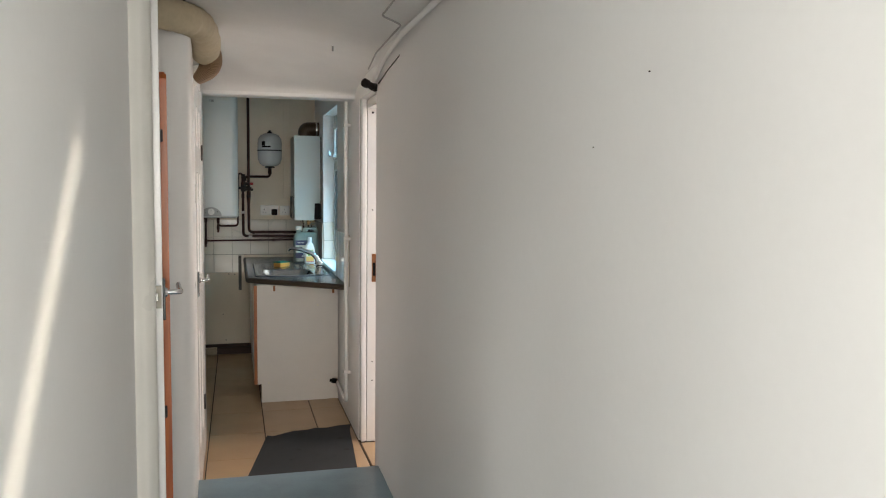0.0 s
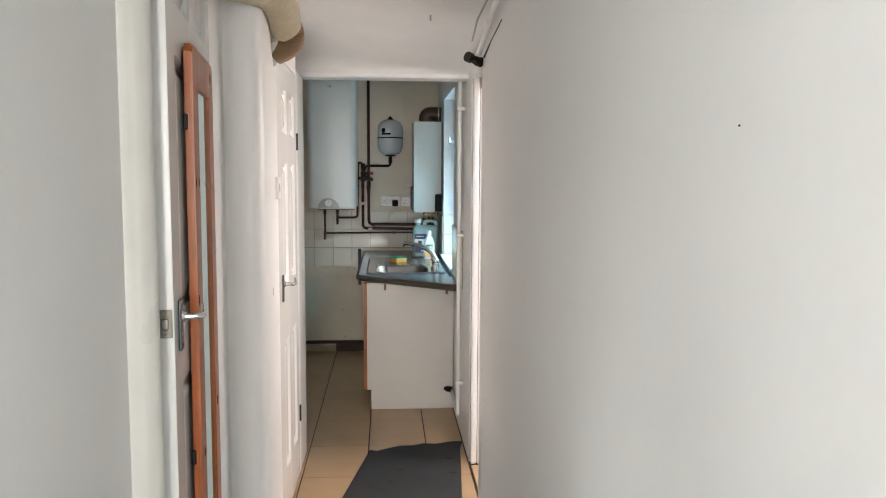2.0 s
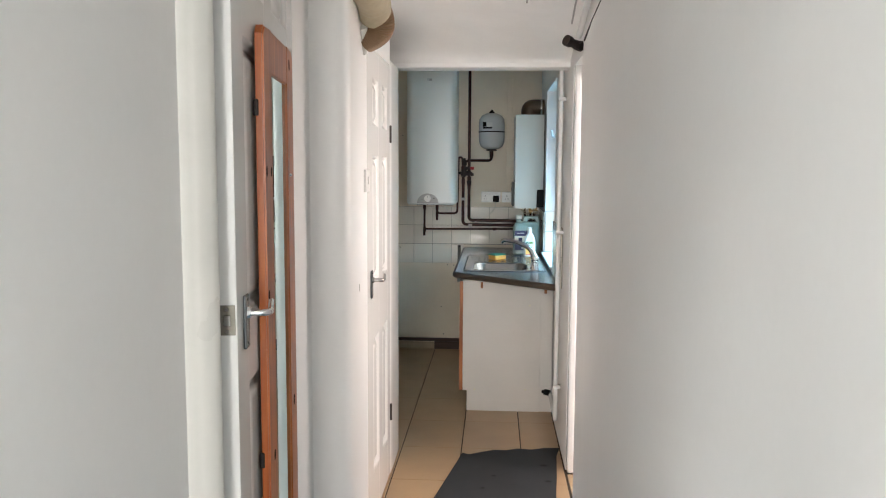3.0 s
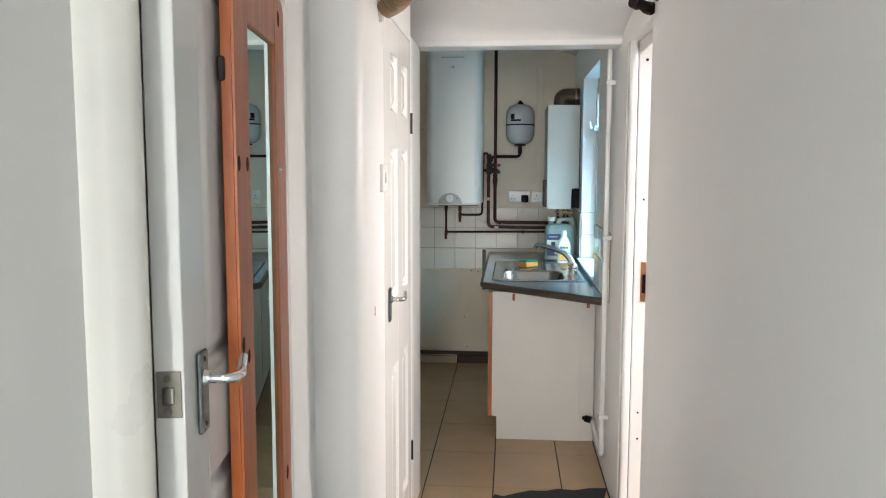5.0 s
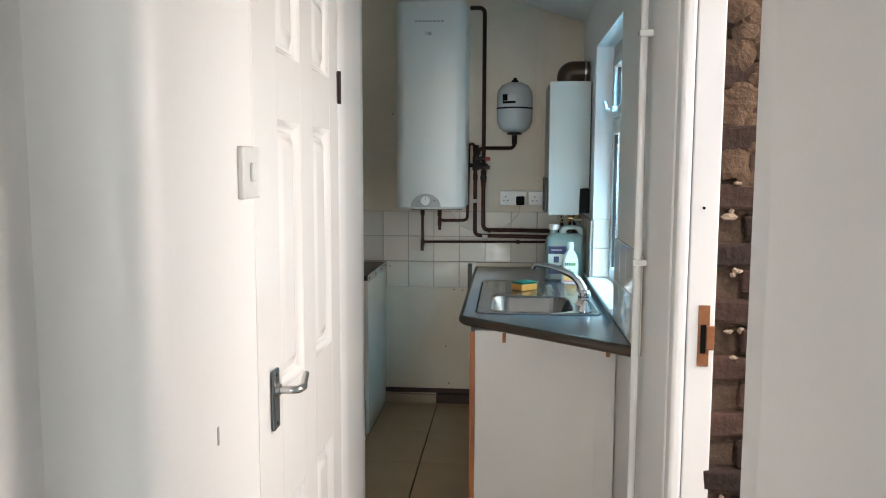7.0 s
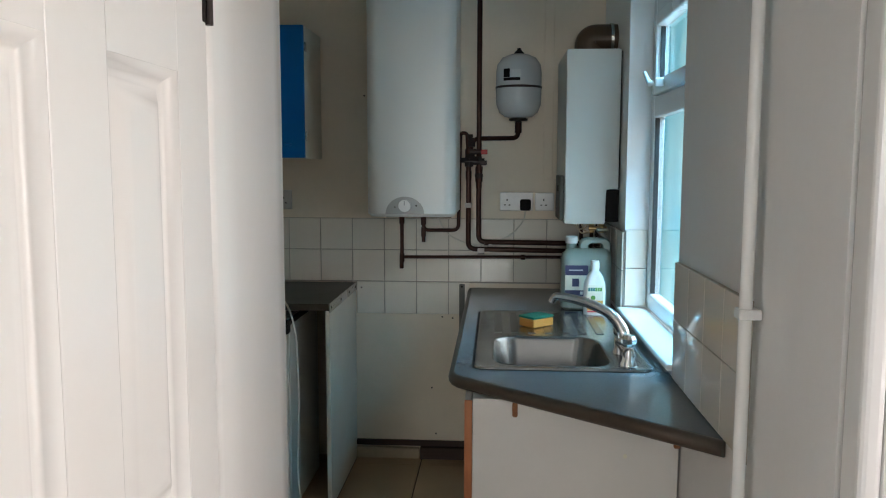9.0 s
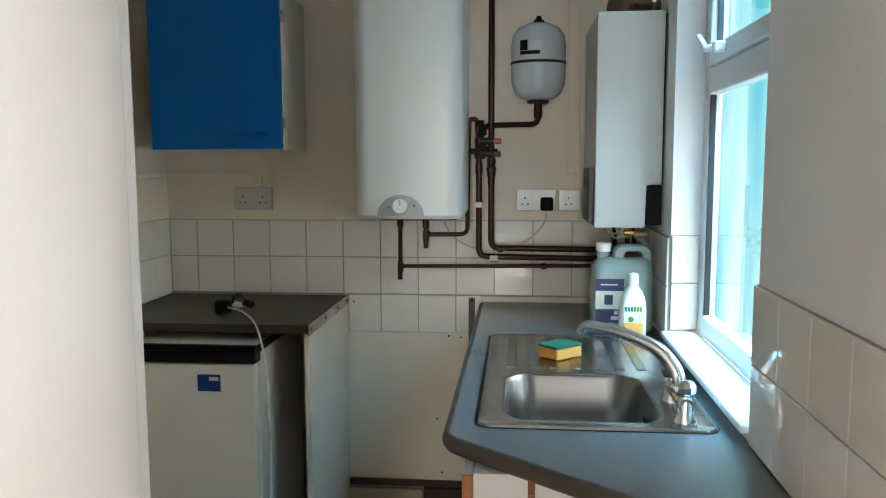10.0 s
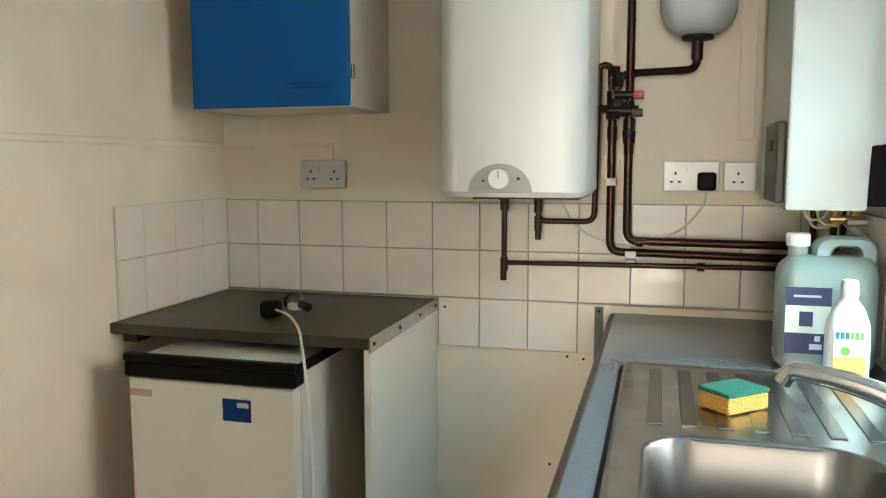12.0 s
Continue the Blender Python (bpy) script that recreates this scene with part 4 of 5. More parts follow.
part("neck", rodded((1.03, 8.795, WT + 0.24), (1.03, 8.795, WT + 0.272), 0.021, 20), JUG, jug)
part("cap", lathe([(0.024, 0), (0.025, 0.003), (0.025, 0.024), (0.022, 0.028), (0.01, 0.028)], (1.03, 8.795, WT + 0.268), 24), BOTTLE, jug, "white screw cap")
lab = part("label", boxed(1.001, 1.091, JY0 - 0.0015, JY0 - 0.0004, WT + 0.04, WT + 0.185), LABEL_CREAM, jug, "navy and white paper label")
part("label_band", boxed(1.001, 1.091, JY0 - 0.0025, JY0 - 0.0016, WT + 0.145, WT + 0.185), NAVY, lab)
part("label_band", boxed(1.001, 1.091, JY0 - 0.0025, JY0 - 0.0016, WT + 0.04, WT + 0.085), NAVY, lab)
part("print", boxed(1.016, 1.071, JY0 - 0.0032, JY0 - 0.0026, WT + 0.163, WT + 0.168), PALE_PRINT, lab)
part("print", boxed(1.029, 1.056, JY0 - 0.0025, JY0 - 0.0016, WT + 0.1, WT + 0.132), NAVY, lab)
part("print", boxed(1.051, 1.076, JY0 - 0.0032, JY0 - 0.0026, WT + 0.05, WT + 0.062), PALE_PRINT, lab)
part("print", boxed(1.061, 1.072, JY0 - 0.0032, JY0 - 0.0026, WT + 0.068, WT + 0.08), PALE_PRINT, lab)

bottle = thing("soap_bottle", (1.098, 8.655, WT), "white washing-up liquid bottle with an orange label", "bottle")
BX, BY = 1.108, 8.655
bm, vs = ring_mesh([(rr(BX - 0.038, BX + 0.038, BY - 0.02, BY + 0.02, 0.016), WT + 0.001), (rr(BX - 0.042, BX + 0.042, BY - 0.024, BY + 0.024, 0.02), WT + 0.008), (rr(BX - 0.042, BX + 0.042, BY - 0.024, BY + 0.024, 0.02), WT + 0.10),
                    (rr(BX - 0.040, BX + 0.040, BY - 0.023, BY + 0.023, 0.02), WT + 0.125), (rr(BX - 0.030, BX + 0.030, BY - 0.02, BY + 0.02, 0.018), WT + 0.155), (rr(BX - 0.016, BX + 0.016, BY - 0.016, BY + 0.016, 0.015), WT + 0.175), (rr(BX - 0.014, BX + 0.014, BY - 0.014, BY + 0.014, 0.013), WT + 0.182)])
bm.faces.new(vs[0][::-1])
bm.faces.new(vs[-1])
part("body", bm, BOTTLE, bottle, smooth=True)
part("cap", lathe([(0.017, 0), (0.0175, 0.02), (0.015, 0.034), (0.006, 0.036)], (BX, BY, WT + 0.18), 20), BOTTLE, bottle)
lab = part("label", boxed(BX - 0.03, BX + 0.03, BY - 0.0254, BY - 0.0243, WT + 0.015, WT + 0.122), LABEL_CREAM, bottle, "cream and orange label with teal print")
part("label_band", boxed(BX - 0.03, BX + 0.03, BY - 0.0262, BY - 0.0255, WT + 0.024, WT + 0.062), LABEL_ORANGE, lab)
part("label_band", boxed(BX - 0.03, BX + 0.03, BY - 0.0262, BY - 0.0255, WT + 0.016, WT + 0.0215), LABEL_RED, lab)
for k in range(6):
    part("print", boxed(BX - 0.027 + 0.009 * k, BX - 0.020 + 0.009 * k, BY - 0.0262, BY - 0.0255, WT + 0.098, WT + 0.112), TEAL if k < 3 else GREEN, lab)
part("print", rodded((BX - 0.008, BY - 0.0262, WT + 0.073), (BX - 0.008, BY - 0.0255, WT + 0.073), 0.009, 14), GREEN, lab)

# ---- fridge corner ----
left_top = thing("worktop_corner", (-0.32, 9.0, 0.835), "dark brown laminate worktop in the corner over the fridge", "worktop")
part("slab", boxed(-0.698, 0.052, 8.705, 9.314, 0.836, 0.865, bevel=0.003), WORKTOP_DARK, left_top)
strip = part("edge_strip", boxed(0.0525, 0.058, 8.703, 9.312, 0.829, 0.866, bevel=0.001), DULL_CHROME, left_top, "aluminium edge strip with screws")
for y in (8.73, 8.93, 9.12, 9.28):
    part("screw", rodded((0.0578, y, 0.848), (0.0595, y, 0.848), 0.005, 10), BLACK, strip)
side = thing("end_panel", (0.04, 9.0, 0), "cream laminate panel holding up the corner worktop", "panel")
part("board", boxed(0.035, 0.053, 8.715, 9.312, 0.0, 0.8345, bevel=0.001), LAMINATE, side)
batten = thing("wall_batten", (-0.67, 8.95, 0.78), "dark timber batten under the corner worktop", "batten")
part("board", boxed(-0.698, -0.655, 8.76, 9.31, 0.803, 0.8345), DARK_TIMBER, batten)

fridge = thing("fridge", (-0.32, 8.88, 0), "small white under-counter fridge with a black top trim", "fridge")
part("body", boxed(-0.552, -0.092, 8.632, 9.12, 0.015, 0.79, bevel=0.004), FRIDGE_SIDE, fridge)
part("top", boxed(-0.545, -0.10, 8.60, 9.12, 0.7915, 0.806, bevel=0.003), FRIDGE_WHITE, fridge)
trim = part("top_trim", boxed(-0.558, -0.086, 8.578, 8.63, 0.763, 0.80, bevel=0.004), BLACK, fridge, "black plastic top trim")
part("lip", boxed(-0.558, -0.086, 8.574, 8.598, 0.802, 0.822, bevel=0.004), BLACK, trim)
part("side_trim", boxed(-0.0985, -0.086, 8.60, 9.10, 0.792, 0.815, bevel=0.003), BLACK, fridge)
fdoor = part("door", boxed(-0.552, -0.094, 8.586, 8.626, 0.05, 0.758, bevel=0.005), FRIDGE_WHITE, fridge)
part("seal", boxed(-0.545, -0.10, 8.6265, 8.6315, 0.06, 0.75), BLACK, fridge)
part("sticker", boxed(-0.285, -0.208, 8.5845, 8.5855, 0.668, 0.724), STICKER, fdoor, "small blue energy sticker")
part("print", boxed(-0.245, -0.214, 8.5836, 8.5842, 0.704, 0.716), PALE_PRINT, fdoor)
part("worn_mark", boxed(-0.548, -0.485, 8.5849, 8.5857, 0.712, 0.73), SKIRT_PALE, fdoor, "worn beige mark")
for x in (-0.52, -0.13):
    for y in (8.68, 9.08):
        part("foot", rodded((x, y, 0), (x, y, 0.02), 0.018, 12), BLACK, fridge)

plug = thing("plug", (-0.31, 8.86, 0.866), "black plug with a cream flex lying on the corner worktop", "plug")
PM = pose(-0.312, 8.895, 0.867, 0, 0, 25) @ Matrix.Scale(1.2, 4)
part("body", boxed(-0.025, 0.025, -0.022, 0.022, 0.001, 0.038, bevel=0.01, segments=3, m=PM), BLACK, plug, smooth=True)
for dx, dy in ((-0.012, 0.03), (0.012, 0.03), (0.0, 0.033)):
    part("pin", boxed(dx - 0.003, dx + 0.003, dy - 0.012, dy, 0.012, 0.02, m=PM), BRASS, plug)
pts = rounded_path([(-0.29, 8.88, 0.89), (-0.22, 8.82, 0.892), (-0.13, 8.70, 0.882), (-0.075, 8.60, 0.845), (-0.048, 8.572, 0.76), (-0.042, 8.574, 0.5), (-0.055, 8.58, 0.2), (-0.042, 8.60, 0.02)], 0.06, 6)
part("flex", swept(pts, 0.0036, 8), CORD, plug, "cream flex hanging to the floor", smooth=True)
bulb = thing("light_bulb", (-0.27, 8.99, 0.866), "clear glass light bulb lying on the worktop", "light bulb")
bm = lathe([(0.004, -0.03), (0.018, -0.027), (0.028, -0.012), (0.029, 0.004), (0.022, 0.02), (0.013, 0.034), (0.012, 0.04)], (0, 0, 0), 20)
bmesh.ops.transform(bm, matrix=pose(-0.285, 8.985, 0.8955, 0, 95, -30), verts=bm.verts)
part("globe", bm, BULB_GLASS, bulb, smooth=True)
part("cap", rodded((-0.252, 8.967, 0.892), (-0.225, 8.952, 0.886), 0.013, 14), DARK_METAL, bulb)

cab = thing("wall_cabinet", (-0.36, 9.15, 1.455), "wall cabinet with a bright blue door", "cabinet")
part("carcass", boxed(-0.595, -0.105, 9.006, 9.318, 1.453, 2.02, bevel=0.001), LAMINATE, cab)
cd = part("door", boxed(-0.597, -0.106, 8.986, 9.004, 1.456, 2.02, bevel=0.002), BLUE, cab, "bright blue laminate door")
part("handle", swept(rounded_path([(-0.285, 8.986, 1.512), (-0.278, 8.964, 1.512), (-0.172, 8.964, 1.512), (-0.165, 8.986, 1.512)], 0.02), 0.006, 10), BLUE, cd, "blue bow handle", smooth=True)
for z in (1.55, 1.93):
    part("hinge", boxed(-0.1045, -0.098, 9.0, 9.02, z - 0.02, z + 0.02, bevel=0.002), DULL_CHROME, cab)

# ---- water heater ----
heater = thing("water_heater", (0.365, 9.1, 1.21), "tall white electric water heater hung on the wall", "water heater")
HX0, HX1, HY0, HY1, HZ0, HZ1 = 0.178, 0.556, 8.885, 9.312, 1.208, 2.33
bm, vs = ring_mesh([(rr(HX0 + 0.012, HX1 - 0.012, HY0 + 0.014, HY1, 0.05), HZ0), (rr(HX0, HX1, HY0, HY1, 0.055), HZ0 + 0.014), (rr(HX0, HX1, HY0, HY1, 0.055), HZ1 - 0.02), (rr(HX0 + 0.015, HX1 - 0.015, HY0 + 0.018, HY1, 0.05), HZ1)])
bm.faces.new(vs[0][::-1])
bm.faces.new(vs[-1])
part("body", bm, ENAMEL, heater, smooth=True)
bm = bmesh.new()
R = 0.082
arc = [(0.342 + R * math.cos(radians(a)), HZ0 + 0.012 + 0.074 * math.sin(radians(a))) for a in range(0, 181, 12)]
a, b = [bm.verts.new((x, HY0 - 0.004, z)) for x, z in arc], [bm.verts.new((x, HY0 + 0.002, z)) for x, z in arc]
bm.faces.new(a)
for k in range(len(arc)):
    bm.faces.new((a[k], b[k], b[(k + 1) % len(arc)], a[(k + 1) % len(arc)]))
pan = part("control_panel", bm, GREY_PLASTIC, heater, "grey half-round control panel")
dial = part("dial", rodded((0.342, HY0 - 0.004, HZ0 + 0.048), (0.342, HY0 - 0.022, HZ0 + 0.048), 0.0275, 28, 0.025), SOCKET, pan, "white thermostat dial", smooth=True)
part("pointer", boxed(0.340, 0.344, HY0 - 0.0235, HY0 - 0.0215, HZ0 + 0.05, HZ0 + 0.068), GREY_PLASTIC, dial)
part("lamp", rodded((0.39, HY0 - 0.006, HZ0 + 0.048), (0.39, HY0 - 0.003, HZ0 + 0.048), 0.004, 10), DARK_METAL, pan)
part("lamp", rodded((0.30, HY0 - 0.006, HZ0 + 0.042), (0.30, HY0 - 0.003, HZ0 + 0.042), 0.003, 10), DARK_METAL, pan)
for k in range(8):
    part("badge_bar", boxed(0.282 + 0.02 * k, 0.297 + 0.02 * k, HY0 - 0.0012, HY0 - 0.0002, 2.203, 2.213), GREY_PLASTIC, heater)
part("badge", boxed(0.335, 0.372, HY0 - 0.0012, HY0 - 0.0002, 2.135, 2.155), PALE_PRINT, heater)
part("badge", boxed(0.352, 0.372, HY0 - 0.002, HY0 - 0.0013, 2.135, 2.15), GREY_PLASTIC, heater)
part("outlet", rodded((0.287, 9.2, HZ0 - 0.02), (0.287, 9.2, HZ0 + 0.005), 0.014, 12), DARK_METAL, heater)
part("base_tray", boxed(0.25, 0.53, 8.98, 9.30, HZ0 - 0.008, HZ0 - 0.0005), DARK_TIMBER, heater)
part("top_nozzle", rodded((0.36, 9.1, HZ1 - 0.005), (0.36, 9.1, HZ1 + 0.03), 0.02, 12), DARK_METAL, heater)


# ---- copper pipework ----
def pipe_run(name, label, pts, r, bend=0.028, joints=()):
    ob = thing(name, pts[0], label, "pipe", "copper pipes of the water heater")
    part("tube", swept(rounded_path(pts, bend), r, 12), COPPER, ob, smooth=True)
    for p0, p1, rad in joints:
        part("fitting", rodded(p0, p1, rad, 14), COPPER, ob, smooth=True)
    return ob


PY = 9.262
pipe_run("drain_pipe", "dark copper pipe dropping from the water heater", [(0.287, PY - 0.03, 1.215), (0.287, PY - 0.03, 0.985)], 0.0085, joints=(((0.287, PY - 0.03, 1.19), (0.287, PY - 0.03, 1.155), 0.0125), ((0.287, PY - 0.03, 1.015), (0.287, PY - 0.03, 0.975), 0.0115), ((0.285, PY - 0.03, 0.975), (0.285, PY - 0.03, 0.945), 0.0095)))
pipe_run("branch_pipe", "dark copper pipe running level over the tiles", [(0.29, PY - 0.025, 0.998), (1.20, PY, 1.003)], 0.0075, joints=(((0.84, PY - 0.01, 1.0), (0.86, PY - 0.01, 1.0), 0.012),))
pipe_run("feed_pipe", "dark copper pipe looping up beside the water heater", [(0.388, PY - 0.03, 1.20), (0.388, PY - 0.03, 1.125), (0.55, PY - 0.02, 1.125), (0.558, PY - 0.02, 1.572), (0.588, PY - 0.02, 1.572), (0.592, PY - 0.02, 1.50)], 0.0085,
         joints=(((0.388, PY - 0.03, 1.195), (0.388, PY - 0.03, 1.15), 0.0125), ((0.388, PY - 0.03, 1.14), (0.388, PY - 0.03, 1.095), 0.0115), ((0.388, PY - 0.03, 1.095), (0.388, PY - 0.03, 1.07), 0.009)))
pipe_run("supply_pipe", "dark copper pipe bending level behind the canister", [(0.595, PY, 1.56), (0.595, PY, 1.036), (1.20, PY, 1.028)], 0.012, bend=0.035, joints=(((0.595, PY, 1.5), (0.595, PY, 1.42), 0.017), ((0.595, PY, 1.40), (0.595, PY, 1.36), 0.014)))
pipe_run("riser_pipe", "dark copper riser coming down from the ceiling", [(0.56, PY - 0.008, 2.345), (0.643, PY - 0.008, 2.345), (0.643, PY - 0.008, 1.070), (1.20, PY - 0.008, 1.066)], 0.012, bend=0.035, joints=(((0.643, PY - 0.008, 1.385), (0.643, PY - 0.008, 1.35), 0.0175), ((0.643, PY - 0.008, 1.35), (0.643, PY - 0.008, 1.32), 0.014), ((0.67, PY - 0.008, 1.067), (0.69, PY - 0.008, 1.067), 0.0135)))
pipe_run("vessel_pipe", "dark copper pipe leading from the expansion vessel", [(0.82, PY - 0.07, 1.60), (0.82, PY - 0.05, 1.548), (0.62, PY, 1.548), (0.604, PY, 1.50)], 0.0105, bend=0.04, joints=(((0.82, PY - 0.07, 1.62), (0.82, PY - 0.06, 1.572), 0.0155),))
manifold = thing("valve_manifold", (0.61, PY, 1.45), "cluster of dark brass valves with a red lever", "valve")
part("body", rodded((0.578, PY - 0.012, 1.442), (0.668, PY - 0.012, 1.442), 0.0155, 14), DARK_METAL, manifold)
part("body", rodded((0.60, PY - 0.012, 1.487), (0.655, PY - 0.012, 1.487), 0.013, 14), DARK_METAL, manifold)
part("bonnet", rodded((0.605, PY - 0.015, 1.52), (0.605, PY - 0.015, 1.55), 0.018, 6), DARK_METAL, manifold)
part("lever", boxed(0.652, 0.682, PY - 0.03, PY - 0.006, 1.475, 1.497, bevel=0.003), RED, manifold, "red plastic lever")
part("lever", boxed(0.648, 0.68, PY - 0.034, PY - 0.008, 1.425, 1.447, bevel=0.003), DARK_METAL, manifold)
for x0, z0, r0 in ((0.565, 1.448, 0.02), (0.603, 1.465, 0.024), (0.608, 1.52, 0.02), (0.598, 1.43, 0.022), (0.640, 1.455, 0.019), (0.600, 1.555, 0.017)):
    part("nut", rodded((x0, PY - 0.018, z0 - 0.011), (x0, PY - 0.018, z0 + 0.011), r0, 6), DARK_METAL, manifold)
part("funnel", lathe([(0.016, 0.0), (0.019, 0.008), (0.019, 0.02), (0.015, 0.024)], (0.643, PY - 0.02, 1.365), 16), DARK_METAL, manifold, smooth=True)
part("tundish", swept([(0.630, PY - 0.02, 1.42), (0.630, PY - 0.02, 1.385)], 0.003, 8), COPPER, manifold)
part("tundish", swept([(0.658, PY - 0.02, 1.42), (0.656, PY - 0.02, 1.385)], 0.003, 8), COPPER, manifold)
for x, z in ((0.595, 1.24), (0.69, 1.067), (0.655, 1.03), (0.655, 1.003)):
    clip = thing("pipe_clip", (x, 9.3, z), "small pale plastic pipe clip on the wall", "pipe clip", "pipe clips")
    part("saddle", boxed(x - 0.016, x + 0.016, PY - 0.016, 9.318, z - 0.011, z + 0.011, bevel=0.003), OLD_SOCKET, clip)

# ---- expansion vessel ----
ev = thing("expansion_vessel", (0.82, 9.17, 1.6), "small grey-white expansion vessel strapped to the wall", "expansion vessel")
part("tank", lathe([(0.012, 0.0), (0.06, 0.006), (0.085, 0.025), (0.099, 0.06), (0.101, 0.10), (0.101, 0.20), (0.096, 0.235), (0.075, 0.265), (0.04, 0.28), (0.012, 0.283)], (0.82, 9.19, 1.635), 40), VESSEL, ev, smooth=True)
part("strap", lathe([(0.1012, 0), (0.1035, 0.001), (0.1035, 0.009), (0.1012, 0.01)], (0.82, 9.19, 1.765), 40), DARK_METAL, ev, "dark steel strap")
part("flange", lathe([(0.04, 0), (0.042, 0.004), (0.042, 0.010), (0.03, 0.012)], (0.82, 9.19, 1.624), 20), DARK_METAL, ev)
part("valve_cap", lathe([(0.024, 0), (0.022, 0.008), (0.010, 0.02), (0.008, 0.028)], (0.82, 9.19, 1.915), 16), BLACK, ev)
part("outlet", rodded((0.82, 9.19, 1.628), (0.82, 9.20, 1.575), 0.012, 14), DARK_METAL, ev)


def curved_label(parent, a0, a1, z0, z1, mat, r=0.1022):
    bm = bmesh.new()
    cols = [(0.82 + r * math.sin(radians(a0 + (a1 - a0) * k / 8)), 9.19 - r * math.cos(radians(a0 + (a1 - a0) * k / 8))) for k in range(9)]
    vs = [(bm.verts.new((x, y, z0)), bm.verts.new((x, y, z1))) for x, y in cols]
    for p, q in zip(vs, vs[1:]):
        bm.faces.new((p[0], q[0], q[1], p[1]))
    return part("label", bm, mat, parent)


curved_label(ev, -42, 2, 1.793, 1.806, BLACK)
curved_label(ev, -42, -24, 1.808, 1.845, BLACK)
curved_label(ev, -20, 4, 1.808, 1.84, PALE_PRINT)

# ---- boiler on the window wall ----
boiler = thing("boiler", (1.1, 9.0, 1.19), "white wall-hung gas boiler with a notched corner and flue on top", "boiler")
bm = bmesh.new()
pts = [(0.997, 1.192), (1.157, 1.192), (1.157, 1.332), (1.207, 1.332), (1.207, 1.878), (0.997, 1.878)]
a, b = [bm.verts.new((x, 8.77, z)) for x, z in pts], [bm.verts.new((x, 9.22, z)) for x, z in pts]
for k in range(6):
    bm.faces.new((a[k], a[(k + 1) % 6], b[(k + 1) % 6], b[k]))
bm.faces.new(a[::-1])
bm.faces.new(b)
bmesh.ops.bevel(bm, geom=list(bm.edges), offset=0.003, segments=2, affect="EDGES")
part("case", bm, BOILER_WHITE, boiler)
part("chassis", boxed(1.159, 1.213, 8.79, 9.2, 1.20, 1.329, bevel=0.002), BLACK, boiler)
part("back_plate", boxed(1.2075, 1.2135, 8.785, 9.2, 1.333, 1.872), BLACK, boiler)
part("flue", swept(rounded_path([(1.10, 8.96, 1.88), (1.10, 8.96, 1.945), (1.214, 8.96, 1.945)], 0.055, 8), 0.058, 24), FLUE, boiler, "brown flue elbow", smooth=True)
part("flue_band", rodded((1.185, 8.96, 1.945), (1.197, 8.96, 1.945), 0.062, 24), DULL_CHROME, boiler)
for x, y in ((1.08, 8.92), (1.12, 8.9), (1.15, 8.95)):
    part("tail_pipe", swept(rounded_path([(x, y, 1.195), (x, y, 1.12), (x + 0.02, y + 0.12, 1.08), (x + 0.03, 9.25, 1.06)], 0.04), 0.0085, 10), COPPER, boiler, smooth=True)
for k, (x0, x1, dip) in enumerate(((1.045, 1.105, 0.028), (1.075, 1.15, 0.04), (1.10, 1.165, 0.022), (1.06, 1.14, 0.05))):
    part("cable", swept(rounded_path([(x0, 8.86 + 0.012 * k, 1.197), (x0 + 0.01, 8.85 + 0.012 * k, 1.192 - dip), (x1 - 0.012, 8.865 + 0.012 * k, 1.19 - dip * 0.8), (x1, 8.88 + 0.012 * k, 1.197)], 0.025), 0.003, 8), DUCT, boiler, "loose beige cable", smooth=True)
for x in (1.118, 1.158):
    part("fitting", rodded((x, 8.875, 1.195), (x, 8.875, 1.15), 0.011, 8), BRASS_BRIGHT, boiler, "brass pipe fitting")
part("gas_cock", rodded((1.105, 8.87, 1.168), (1.178, 8.868, 1.168), 0.008, 10), BRASS_BRIGHT, boiler)
part("tap", boxed(1.135, 1.18, 8.845, 8.87, 1.155, 1.17, bevel=0.004), BRASS, boiler)
hose = thing("hose", (1.19, 8.9, 0.85), "grey hose hanging behind the canister", "hose")
part("tube", swept(rounded_path([(1.15, 8.92, 1.16), (1.185, 8.89, 1.12), (1.197, 8.88, 1.0), (1.19, 8.90, 0.855)], 0.05), 0.011, 12), GREY_PLASTIC, hose, smooth=True)
iso = thing("isolator_box", (1.02, 9.3, 1.2), "old grey metal switch box on the side of the boiler", "switch box")
part("case", boxed(0.978, 0.9965, 8.80, 9.0, 1.205, 1.385, bevel=0.004), ZINC, iso)
part("rocker", boxed(0.974, 0.978, 8.86, 8.90, 1.32, 1.345, bevel=0.001), DARK_METAL, iso)
# thin raised board in place of a light upright highlight on the wall
boxing = thing("highlight_strip", (0.97, 9.3, 1.6), "thin cream strip standing in for an upright highlight on the kitchen wall", "boxing")
part("board", boxed(0.94, 0.985, 9.311, 9.3205, 1.36, 2.2, bevel=0.003), CREAM_WALL, boxing)


